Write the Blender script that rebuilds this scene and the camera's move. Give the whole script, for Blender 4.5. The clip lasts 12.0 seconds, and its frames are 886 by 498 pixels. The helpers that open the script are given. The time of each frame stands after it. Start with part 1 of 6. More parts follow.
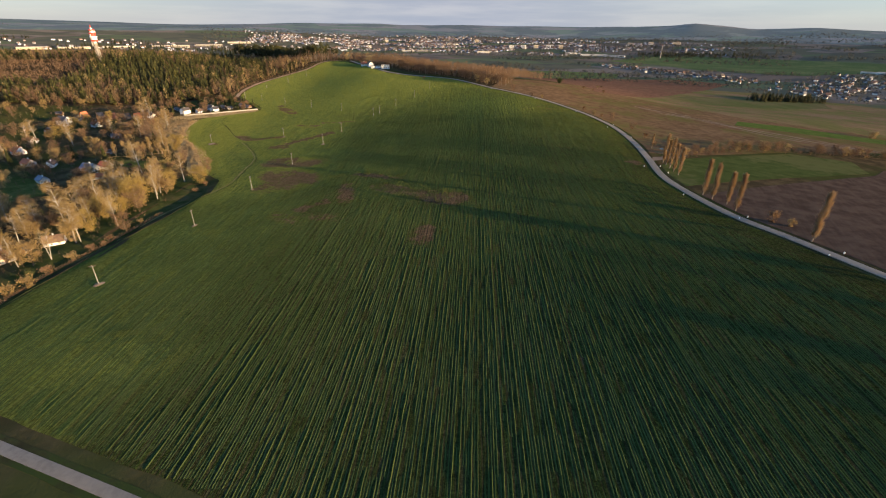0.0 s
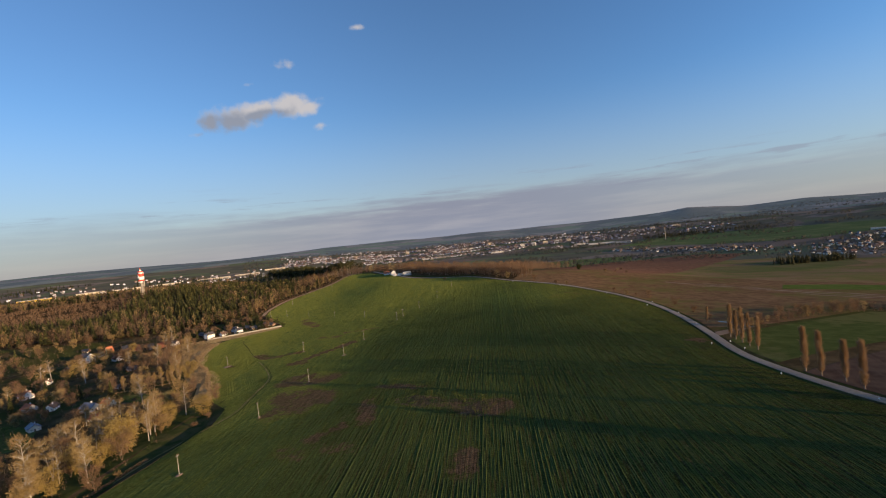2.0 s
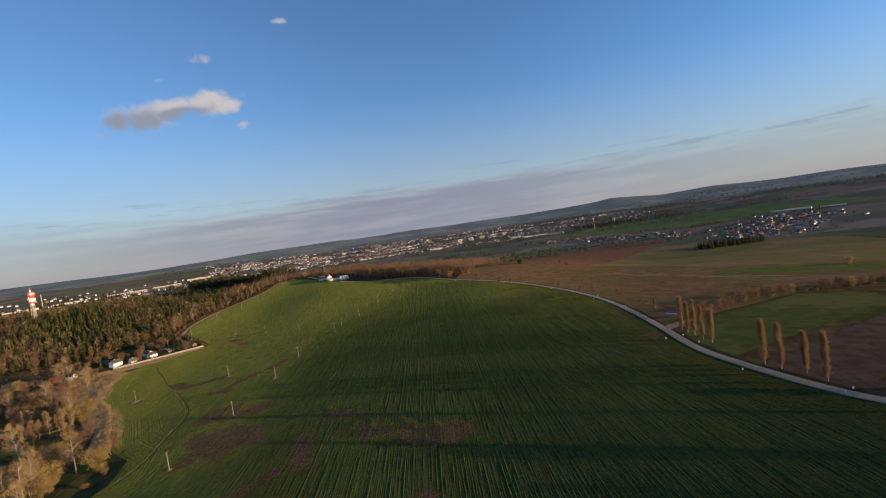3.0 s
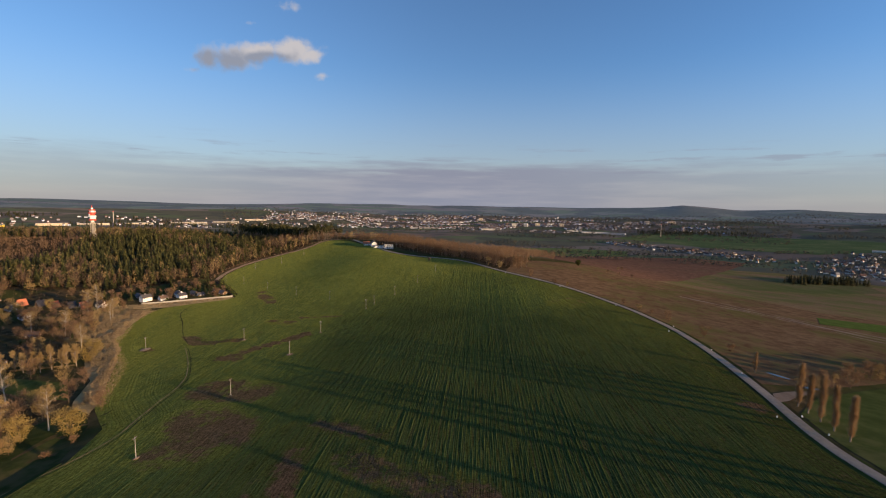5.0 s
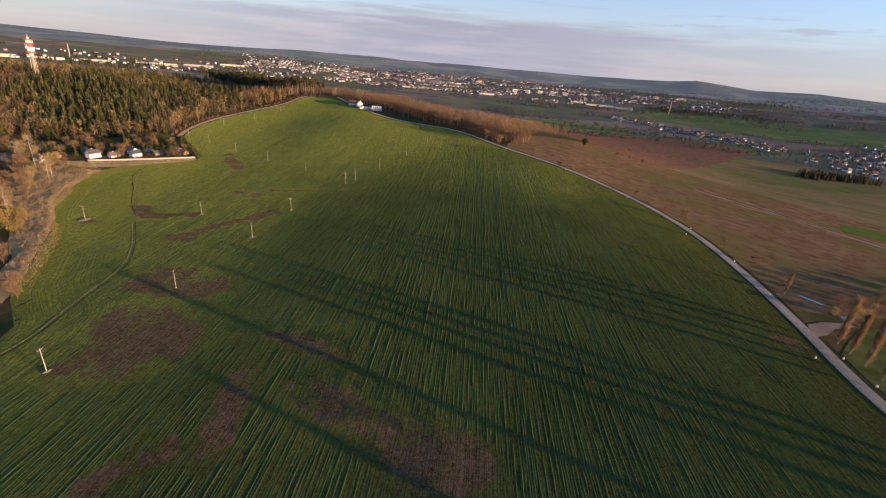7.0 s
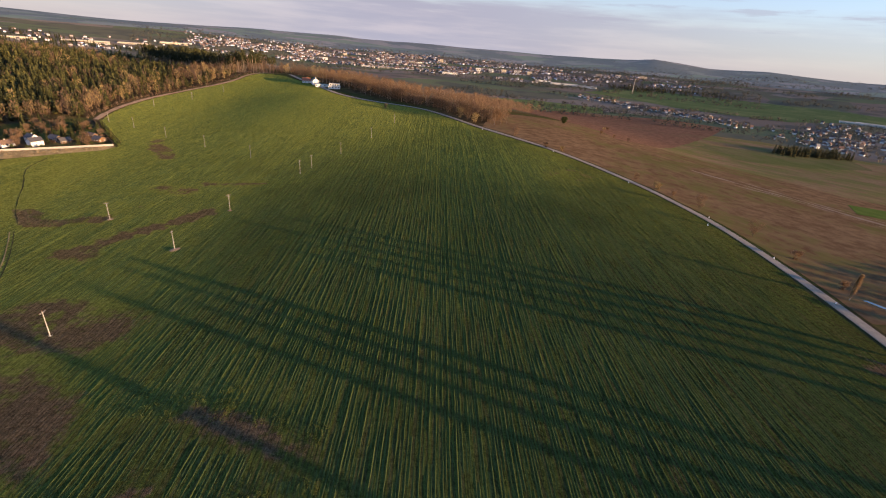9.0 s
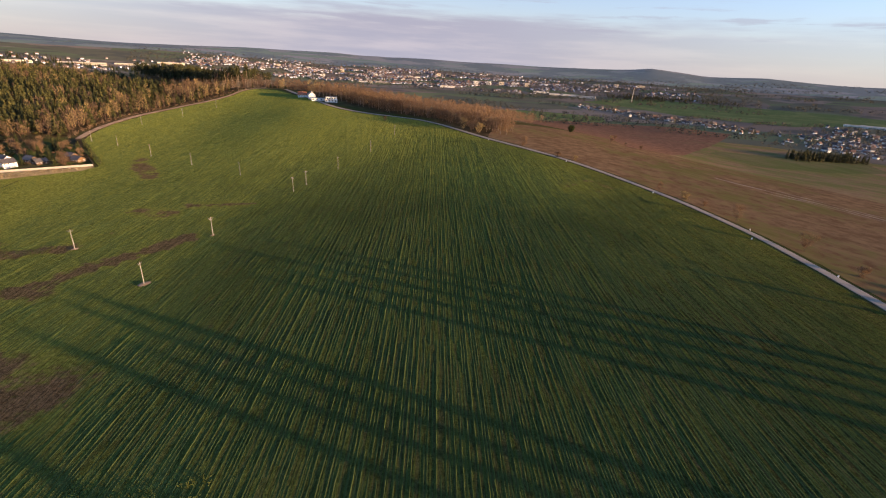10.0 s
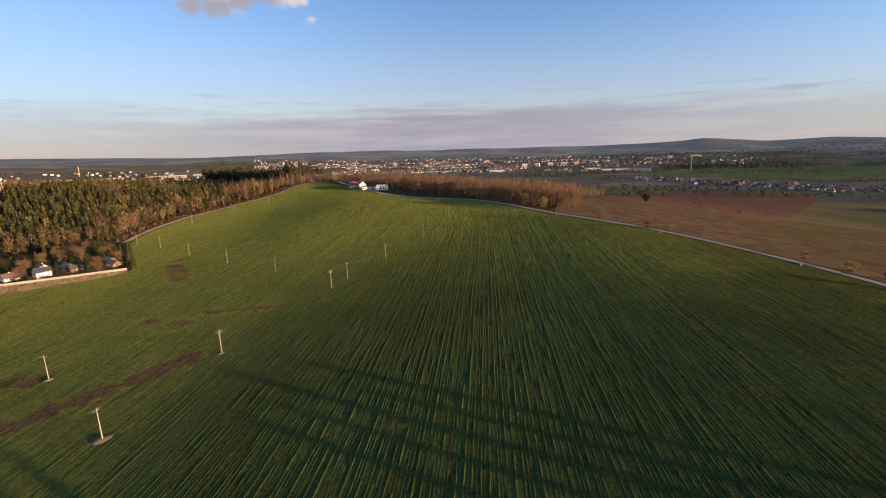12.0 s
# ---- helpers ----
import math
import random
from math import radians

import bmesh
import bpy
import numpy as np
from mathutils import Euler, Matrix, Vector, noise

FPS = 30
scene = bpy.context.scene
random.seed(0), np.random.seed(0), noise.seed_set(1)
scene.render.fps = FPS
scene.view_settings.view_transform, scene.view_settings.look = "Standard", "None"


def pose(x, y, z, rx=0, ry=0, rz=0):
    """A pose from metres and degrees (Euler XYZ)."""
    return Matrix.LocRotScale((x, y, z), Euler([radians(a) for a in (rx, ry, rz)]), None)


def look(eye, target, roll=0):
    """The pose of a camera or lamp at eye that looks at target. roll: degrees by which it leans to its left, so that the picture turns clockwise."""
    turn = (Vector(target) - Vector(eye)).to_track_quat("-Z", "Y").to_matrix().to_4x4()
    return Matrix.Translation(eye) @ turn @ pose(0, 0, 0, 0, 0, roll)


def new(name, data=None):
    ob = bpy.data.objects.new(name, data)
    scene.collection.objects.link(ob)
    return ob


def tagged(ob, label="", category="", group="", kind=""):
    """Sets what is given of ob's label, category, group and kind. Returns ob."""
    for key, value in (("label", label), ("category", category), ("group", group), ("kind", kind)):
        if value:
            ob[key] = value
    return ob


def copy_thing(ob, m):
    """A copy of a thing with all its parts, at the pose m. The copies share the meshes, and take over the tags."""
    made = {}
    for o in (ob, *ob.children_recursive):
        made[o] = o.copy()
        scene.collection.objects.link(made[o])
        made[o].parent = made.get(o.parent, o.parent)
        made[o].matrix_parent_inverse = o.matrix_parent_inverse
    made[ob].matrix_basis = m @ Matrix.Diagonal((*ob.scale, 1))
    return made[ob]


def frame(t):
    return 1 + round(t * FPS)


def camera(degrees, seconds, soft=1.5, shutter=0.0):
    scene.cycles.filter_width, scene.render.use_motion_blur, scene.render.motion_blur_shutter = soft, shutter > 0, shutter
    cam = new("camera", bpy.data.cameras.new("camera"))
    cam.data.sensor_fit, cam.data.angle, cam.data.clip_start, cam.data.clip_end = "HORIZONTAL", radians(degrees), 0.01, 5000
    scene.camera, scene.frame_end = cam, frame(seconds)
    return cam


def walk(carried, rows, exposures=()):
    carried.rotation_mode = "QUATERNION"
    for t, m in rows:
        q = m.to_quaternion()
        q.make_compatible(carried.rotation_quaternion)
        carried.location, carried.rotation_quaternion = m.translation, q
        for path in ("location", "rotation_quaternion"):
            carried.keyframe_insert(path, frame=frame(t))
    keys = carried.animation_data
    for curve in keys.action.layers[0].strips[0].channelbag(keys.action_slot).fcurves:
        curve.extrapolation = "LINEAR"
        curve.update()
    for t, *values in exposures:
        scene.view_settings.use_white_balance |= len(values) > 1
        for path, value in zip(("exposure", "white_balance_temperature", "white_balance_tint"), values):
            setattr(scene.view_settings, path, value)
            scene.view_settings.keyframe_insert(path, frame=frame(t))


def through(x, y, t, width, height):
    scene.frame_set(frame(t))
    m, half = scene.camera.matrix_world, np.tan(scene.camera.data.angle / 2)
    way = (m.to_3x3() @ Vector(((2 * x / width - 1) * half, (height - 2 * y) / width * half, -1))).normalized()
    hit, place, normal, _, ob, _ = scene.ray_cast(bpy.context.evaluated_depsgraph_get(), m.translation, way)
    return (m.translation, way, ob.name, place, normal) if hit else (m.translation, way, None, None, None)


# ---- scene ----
cam = camera(89.6, 12.0, 1.15)
PATH = [
    (0, (0.338, 0.187, 98.683), (0.347, 1.974, 97.786), 0.6),
    (0.5, (-0.075, 6.406, 95.267), (-0.091, 8.318, 94.681), -1.5),
    (1, (-1.187, 12.919, 92.956), (-1.23, 14.889, 92.613), -2.9),
    (1.5, (-1.726, 21.142, 91.431), (-1.801, 23.136, 91.29), -4.1),
    (2, (-2.793, 35.433, 91.374), (-2.861, 37.431, 91.32), -5.9),
    (2.5, (-3.642, 49.282, 92.88), (-3.566, 51.278, 92.796), -8.2),
    (2.7, (-4.6, 54.9, 93.72), (-4.43, 56.89, 93.62), -9.4),
    (4.3, (-3.42, 99.1, 99.5), (-3.2, 101.084, 99.405), -4.2),
    (4.5, (-3.256, 104.443, 100.044), (-3.095, 106.434, 99.942), -2.9),
    (5, (-2.775, 116.958, 101.664), (-2.796, 118.948, 101.469), 0.8),
    (5.5, (-2.542, 129.37, 102.931), (-2.66, 131.336, 102.584), 2.8),
    (6, (-2.998, 142.08, 103.433), (-3.096, 144.019, 102.95), 2.9),
    (6.5, (-2.997, 154.521, 103.401), (-3.037, 156.42, 102.774), 3.5),
    (7, (-3.884, 166.682, 102.132), (-3.833, 168.528, 101.364), 4.9),
    (7.2, (-4.42, 172.02, 101.5), (-4.347, 173.855, 100.71), 5.4),
    (8.8, (-10.3, 215.2, 92.2), (-10.1, 217.005, 91.36), 5.3),
    (9, (-11.141, 220.746, 90.777), (-10.933, 222.557, 89.952), 4.9),
    (9.5, (-12.254, 235.194, 87.246), (-12.045, 237.023, 86.462), 4.0),
    (10, (-13.272, 248.825, 83.836), (-13.069, 250.658, 83.064), 3.5),
    (10.5, (-14.235, 262.911, 80.573), (-14.054, 264.753, 79.814), 3.2),
    (11, (-14.968, 277.362, 77.102), (-14.868, 279.217, 76.362), 2.2),
    (11.5, (-15.33, 291.827, 73.695), (-15.325, 293.714, 73.032), 0.3),
    (12, (-16.154, 306.294, 70.894), (-16.194, 308.249, 70.471), -1.6),
]
# the camera opens up as it looks down and closes when the sky fills its view, and grows warmer: seconds, stops, kelvin, tint
EXPOSURES = [(0.0, 1.4, 6500, 1), (0.6, 1.04, 6600, 5), (1.0, 0.97, 6550, 6), (1.5, 0.81, 6450, 6), (2.5, 0.73, 6400, 7), (5.0, 0.73, 6450, 8), (5.5, 0.8, 6550, 9), (6.2, 1.0, 6650, 12), (7.0, 1.32, 6700, 14), (9.0, 1.42, 6850, 15),
             (11.0, 1.37, 6900, 15), (11.5, 1.27, 6900, 14), (12.0, 1.1, 7050, 16)]
walk(cam, [(t, look(eye, target, roll)) for t, eye, target, roll in PATH], EXPOSURES)

# Clouds in the northern sky: tangent to the right, tangent up, half width, half height; then tones on the sky's own scale
CLOUDS = [(-0.488, 0.314, 0.085, 0.046), (-0.42, 0.327, 0.08, 0.03), (-0.345, 0.329, 0.08, 0.036), (-0.305, 0.317, 0.045, 0.026), (-0.346, 0.419, 0.045, 0.02), (-0.437, 0.386, 0.04, 0.011),
          (-0.282, 0.277, 0.04, 0.017), (-0.564, 0.287, 0.034, 0.011), (-0.178, 0.483, 0.03, 0.012)]
SHADED = [(-0.505, 0.300, 0.085, 0.042), (-0.40, 0.312, 0.07, 0.018)]
CLOUD_LIT, CLOUD_SHADE, BANK_TONE, BANK_LIT, HORIZON_TONE, SKY_TINT = (3.0, 2.75, 2.75), (1.5, 1.55, 1.85), (1.40, 1.46, 1.86), (1.86, 1.82, 2.10), (2.15, 2.06, 2.28), (1.14, 1.09, 1.23)

# ---------------------------------------------------------------- sky and sun
SUN_AZ, SUN_EL = math.atan2(0.876, -0.483), radians(5.9)   # clockwise from +y; low evening sun
sun = new("sun", bpy.data.lights.new("sun", "SUN"))
sun.data.energy, sun.data.angle, sun.data.color = 5.0, radians(0.5), (1.0, 0.66, 0.36)
SUN_DIR = Vector((math.sin(SUN_AZ) * math.cos(SUN_EL), math.cos(SUN_AZ) * math.cos(SUN_EL), math.sin(SUN_EL)))
sun.matrix_world = look((300, -200, 300), Vector((300, -200, 300)) - SUN_DIR)

world = bpy.data.worlds.new("evening_sky")
scene.world = world
world.use_nodes = True


class Nodes:
    """A short way to write node trees."""

    def __init__(self, tree):
        self.tree = tree
        tree.nodes.clear()

    def add(self, kind, inputs=None):
        n = self.tree.nodes.new(kind)
        for k, v in (inputs or {}).items():
            if isinstance(v, bpy.types.NodeSocket):
                self.tree.links.new(v, n.inputs[k])
            else:
                n.inputs[k].default_value = v
        return n

    def math(self, op, a, b=0.0, c=0.0, clamp=False):
        n = self.add("ShaderNodeMath", {0: a, 1: b, 2: c})
        n.operation, n.use_clamp = op, clamp
        return n.outputs[0]

    def mix(self, f, a, b, blend="MIX"):
        n = self.add("ShaderNodeMix")
        n.data_type, n.blend_type = "RGBA", blend
        for k, v in ((0, f), (6, a), (7, b)):
            if isinstance(v, bpy.types.NodeSocket):
                self.tree.links.new(v, n.inputs[k])
            else:
                n.inputs[k].default_value = v
        return n.outputs[2]

    def ramp(self, v, lo, hi, a=0.0, b=1.0):
        n = self.add("ShaderNodeMapRange", {0: v, 1: lo, 2: hi, 3: a, 4: b})
        n.interpolation_type = "SMOOTHSTEP"
        return n.outputs[0]

    def noise(self, vec, scale, detail=3.0, rough=0.55, distortion=0.0):
        n = self.add("ShaderNodeTexNoise", {"Scale": scale, "Detail": detail, "Roughness": rough, "Distortion": distortion})
        if vec is not None:
            self.tree.links.new(vec, n.inputs["Vector"])
        return n.outputs[0]

    def noise_1d(self, w, scale, detail=2.0, rough=0.6):
        n = self.add("ShaderNodeTexNoise", {"Scale": scale, "Detail": detail, "Roughness": rough})
        n.noise_dimensions = "1D"
        self.tree.links.new(w, n.inputs["W"])
        return n.outputs[0]

    def attr(self, name):
        n = self.add("ShaderNodeAttribute")
        n.attribute_name = name
        return n.outputs["Fac"]


def rgb(r, g, b):
    return (r, g, b, 1.0)


W = Nodes(world.node_tree)
sky = W.add("ShaderNodeTexSky")
sky.sky_type, sky.sun_disc, sky.sun_elevation, sky.sun_rotation = "NISHITA", False, SUN_EL, SUN_AZ
sky.altitude, sky.air_density, sky.dust_density, sky.ozone_density = 400.0, 1.0, 0.5, 3.0
way = W.add("ShaderNodeTexCoord").outputs["Generated"]
sep = W.add("ShaderNodeSeparateXYZ", {0: way})
up = sep.outputs[2]
# a flat grey cloud bank low over the horizon, streaky at its upper edge
flat = W.add("ShaderNodeMapping", {0: way, 3: (1.4, 1.4, 18.0)}).outputs[0]
streak = W.noise(flat, 2.6, 6.0, 0.6)
swell_edge = W.noise(way, 3.0, 3.0)
edge = W.math("ADD", up, W.math("ADD", W.math("MULTIPLY", W.math("SUBTRACT", streak, 0.5), 0.09), W.math("MULTIPLY", W.math("SUBTRACT", swell_edge, 0.5), 0.06)))
bank = W.math("MULTIPLY", W.ramp(edge, 0.105, 0.06), W.ramp(sep.outputs[1], -0.3, 0.6))
aside = W.math("DIVIDE", sep.outputs[0], W.math("MAXIMUM", sep.outputs[1], 0.05))
middle = W.math("EXPONENT", W.math("MULTIPLY", W.math("MULTIPLY", aside, aside), -3.2))
bank = W.math("MULTIPLY", bank, W.math("ADD", W.math("MULTIPLY", middle, 0.66), 0.34))
bank_tone = W.mix(W.ramp(W.math("ADD", W.math("MULTIPLY", streak, 0.7), W.math("MULTIPLY", swell_edge, 0.3)), 0.42, 0.66), rgb(*BANK_TONE), rgb(*BANK_LIT))
wisp = W.noise(W.add("ShaderNodeMapping", {0: way, 1: (3.1, 0.7, 0.2), 3: (2.4, 2.4, 30.0)}).outputs[0], 2.2, 7.0, 0.62)
wisps = W.math("MULTIPLY", W.ramp(wisp, 0.55, 0.68), W.math("MULTIPLY", W.ramp(up, 0.15, 0.10), W.ramp(up, 0.05, 0.08)))
# small fair-weather clouds
puff = W.noise(way, 22.0, 8.0, 0.58)


def cloud(x, z, wide, high):
    """A soft lens of cloud density about a direction in the northern sky."""
    dx = W.math("DIVIDE", W.math("SUBTRACT", W.math("DIVIDE", sep.outputs[0], sep.outputs[1]), x), wide)
    dz = W.math("DIVIDE", W.math("SUBTRACT", W.math("DIVIDE", up, sep.outputs[1]), z), high)
    r = W.math("ADD", W.math("MULTIPLY", dx, dx), W.math("MULTIPLY", dz, dz))
    return W.math("MULTIPLY", W.math("EXPONENT", W.math("MULTIPLY", r, -1.3)), W.math("GREATER_THAN", sep.outputs[1], 0.05))


density, under = 0.0, 0.0
for k, lens in enumerate(CLOUDS):
    density = W.math("MAXIMUM", density, W.math("MULTIPLY", cloud(*lens), 1.0 if k < 4 else 0.62))
for lens in SHADED:
    under = W.math("MAXIMUM", under, cloud(*lens))
cum = W.ramp(W.math("ADD", density, W.math("MULTIPLY", W.math("SUBTRACT", puff, 0.5), 1.5)), 0.38, 0.92)
cum = W.math("MULTIPLY", cum, W.ramp(density, 0.03, 0.3))
cloud_tone = W.mix(W.ramp(W.math("ADD", under, W.math("SUBTRACT", puff, 0.5)), 0.15, 0.75), rgb(*CLOUD_LIT), rgb(*CLOUD_SHADE))
base = W.mix(1.0, sky.outputs[0], rgb(*SKY_TINT), "MULTIPLY")
base = W.mix(W.ramp(sep.outputs[0], -0.1, 0.8), base, rgb(1.14, 1.28, 1.36), "MULTIPLY")
base = W.mix(W.ramp(up, 0.30, 0.0, 0.0, 0.6), base, rgb(*HORIZON_TONE))
tint = W.mix(bank, base, bank_tone)
tint = W.mix(W.math("MULTIPLY", wisps, 0.5), tint, rgb(*BANK_TONE))
tint = W.mix(W.math("MULTIPLY", cum, 0.95), tint, cloud_tone)
bg = W.add("ShaderNodeBackground", {0: tint, 1: 0.12})
W.add("ShaderNodeOutputWorld", {0: bg.outputs[0]})

# ---------------------------------------------------------------- materials
def surface(name, build, rough=0.85, spec=0.25, matt=0.3):
    """A material: build(N, place) gives colour, height (or None) and bump metres."""
    m = bpy.data.materials.new(name)
    m.use_nodes = True
    N = Nodes(m.node_tree)
    place = N.add("ShaderNodeNewGeometry").outputs["Position"]
    colour, height, depth = build(N, place)
    b = N.add("ShaderNodeBsdfPrincipled", {"Base Color": colour, "Roughness": rough, "Diffuse Roughness": matt, "Specular IOR Level": spec})
    if height is not None:
        bump = N.add("ShaderNodeBump", {"Strength": 1.0, "Distance": depth, "Height": height})
        N.tree.links.new(bump.outputs[0], b.inputs["Normal"])
    N.add("ShaderNodeOutputMaterial", {0: b.outputs[0]})
    return m


def plain(name, a, b, scale=1.5, rough=0.8, spec=0.25, bump=0.02, vary=0.0):
    """Two tones in a two-scale grain, with a slight difference from object to object."""
    def build(N, p):
        local = N.add("ShaderNodeTexCoord").outputs["Object"]
        fine = N.noise(local, scale * 6, 4)
        f = N.math("ADD", N.math("MULTIPLY", N.noise(local, scale, 4), 0.6), N.math("MULTIPLY", fine, 0.4))
        c = N.mix(N.ramp(f, 0.3, 0.7), rgb(*a), rgb(*b))
        if vary:
            r = N.add("ShaderNodeObjectInfo").outputs["Random"]
            c = N.mix(1.0, c, N.add("ShaderNodeCombineColor", {0: N.ramp(r, 0, 1, 1 - vary, 1 + vary), 1: N.ramp(r, 0, 1, 1 - vary, 1 + vary * 0.7),
                                                             2: N.ramp(r, 0, 1, 1 - vary * 0.7, 1 + vary * 0.4)}).outputs[0], "MULTIPLY")
        return c, fine, bump
    return surface(name, build, rough, spec)


def foliage(name, tones, rough=0.75, through=0.25):
    """Leaves or twigs: each small island takes its own tone; some light passes."""
    m = bpy.data.materials.new(name)
    m.use_nodes = True
    N = Nodes(m.node_tree)
    geo = N.add("ShaderNodeNewGeometry")
    r = geo.outputs["Random Per Island"]
    who = N.add("ShaderNodeObjectInfo").outputs["Random"]
    patch = N.noise(geo.outputs["Position"], 0.06, 2)
    f = N.math("ADD", N.math("MULTIPLY", r, 0.5), N.math("ADD", N.math("MULTIPLY", patch, 0.45), N.math("MULTIPLY", who, 0.25)))
    c = N.mix(N.ramp(f, 0.25, 0.6), rgb(*tones[0]), rgb(*tones[1]))
    c = N.mix(N.ramp(f, 0.6, 0.95), c, rgb(*tones[2]))
    b = N.add("ShaderNodeBsdfPrincipled", {"Base Color": c, "Roughness": rough, "Specular IOR Level": 0.15})
    t = N.add("ShaderNodeBsdfTranslucent", {0: c})
    mixed = N.add("ShaderNodeMixShader", {0: through, 1: b.outputs[0], 2: t.outputs[0]})
    N.add("ShaderNodeOutputMaterial", {0: mixed.outputs[0]})
    return m


def crop_build(N, p):
    """Young drilled crop: thin broken rows over soil, wheel tracks, bare places, and richer green that also holds
    painted light and shade.
    """
    drill, bare, lush = N.attr("drill"), N.attr("bare"), N.attr("lush")
    headland = N.ramp(N.math("ADD", N.attr("head"), N.math("MULTIPLY", N.math("SUBTRACT", N.noise(p, 0.15, 3), 0.5), 0.5)), 0.45, 0.55)
    sway = N.math("MULTIPLY", N.noise(p, 0.016, 2), 3.0)
    wobble, along = N.math("ADD", drill, sway), N.math("ADD", N.attr("rim"), sway)
    fine, mid, broad = N.noise(p, 2.4, 6, 0.7), N.noise(p, 0.2, 6, 0.65), N.noise(p, 0.017, 4, 0.6)
    up_field = N.math("MULTIPLY", N.noise_1d(wobble, 1.15, 1.5, 0.5), N.math("SUBTRACT", 1.0, headland))
    rows = N.math("ADD", up_field, N.math("MULTIPLY", N.noise_1d(along, 1.0, 1.5, 0.5), headland))
    rows = N.math("ADD", rows, N.math("MULTIPLY", N.math("SUBTRACT", fine, 0.5), 0.22))
    north = N.add("ShaderNodeSeparateXYZ", {0: p}).outputs[1]
    dash = N.noise(N.add("ShaderNodeCombineXYZ", {0: wobble, 1: N.math("MULTIPLY", north, 0.05), 2: 0.0}).outputs[0], 1.1, 3, 0.55)
    rows = N.math("ADD", rows, N.math("MULTIPLY", N.math("SUBTRACT", dash, 0.5), 0.8))
    wheel = N.noise_1d(wobble, 0.13, 0.0, 0.5)
    deep = N.math("MULTIPLY", N.ramp(rows, 0.38, 0.60), N.ramp(N.noise(p, 0.35, 3, 0.6), 0.25, 0.55, 0.7, 1.0))
    soil = N.mix(N.ramp(mid, 0.3, 0.7), rgb(0.080, 0.046, 0.027), rgb(0.150, 0.090, 0.054))
    soil = N.mix(N.ramp(fine, 0.35, 0.7, 0.0, 0.6), soil, rgb(0.180, 0.116, 0.072))
    green = N.mix(N.ramp(broad, 0.36, 0.64), rgb(0.046, 0.062, 0.015), rgb(0.074, 0.094, 0.022))
    lush = N.math("ADD", lush, N.math("MULTIPLY", N.math("SUBTRACT", N.noise(p, 0.03, 5, 0.62), 0.5), 0.9))
    # low values turn dark green: shade painted on the field's near end
    green = N.mix(N.ramp(lush, -0.4, 0.15), rgb(0.032, 0.046, 0.012), green)
    green = N.mix(N.ramp(lush, 0.05, 1.45), green, rgb(0.215, 0.232, 0.044))
    green = N.mix(N.math("MULTIPLY", N.ramp(fine, 0.45, 0.72), 0.5), green, rgb(0.104, 0.116, 0.029))
    thin = N.math("ADD", N.math("MULTIPLY", N.math("SUBTRACT", 1.0, deep), 0.5), N.math("MULTIPLY", N.ramp(mid, 0.5, 0.78), 0.22))
    thin = N.math("MULTIPLY", thin, N.ramp(lush, 0.0, 1.0, 1.0, 0.45))
    # soil between plants mixed darker, the shade in the gaps being painted
    c = N.mix(thin, green, N.mix(0.6, soil, rgb(0.035, 0.034, 0.014)))
    ragged = N.math("ADD", N.math("MULTIPLY", N.noise(p, 0.05, 3, 0.6), 0.9), N.math("MULTIPLY", N.noise(p, 0.3, 6, 0.7), 0.8))
    gap = N.math("ADD", bare, N.math("MULTIPLY", N.math("SUBTRACT", ragged, 0.85), 2.1))
    c = N.mix(N.math("MULTIPLY", N.ramp(gap, 0.40, 0.85), 0.85), c, soil)
    clump = N.math("ADD", N.math("MULTIPLY", fine, 0.5), N.math("MULTIPLY", N.noise(p, 0.8, 4, 0.65), 0.5))
    tone = N.ramp(clump, 0.36, 0.64, 0.58, 1.42)
    c = N.mix(1.0, c, N.add("ShaderNodeCombineColor", {0: tone, 1: tone, 2: tone}).outputs[0], "MULTIPLY")
    h = N.math("ADD", N.math("MULTIPLY", deep, N.ramp(broad, 0.3, 0.7, 0.55, 0.9)), N.math("MULTIPLY", fine, 0.9))
    h = N.math("ADD", h, N.math("MULTIPLY", N.ramp(wheel, 0.33, 0.42), 0.3))
    h = N.math("ADD", h, N.math("MULTIPLY", mid, 1.0))
    return c, h, 0.5


def row_build(N, p):
    """Leaves of the drilled rows."""
    fine, mid, broad = N.noise(p, 3.0, 5, 0.7), N.noise(p, 0.2, 5, 0.65), N.noise(p, 0.02, 4, 0.6)
    c = N.mix(N.ramp(fine, 0.3, 0.7), rgb(0.050, 0.072, 0.021), rgb(0.096, 0.122, 0.040))
    c = N.mix(N.ramp(mid, 0.45, 0.75, 0.0, 0.6), c, rgb(0.112, 0.124, 0.032))
    return N.mix(N.ramp(broad, 0.4, 0.65, 0.0, 0.5), c, rgb(0.054, 0.074, 0.018)), fine, 0.2


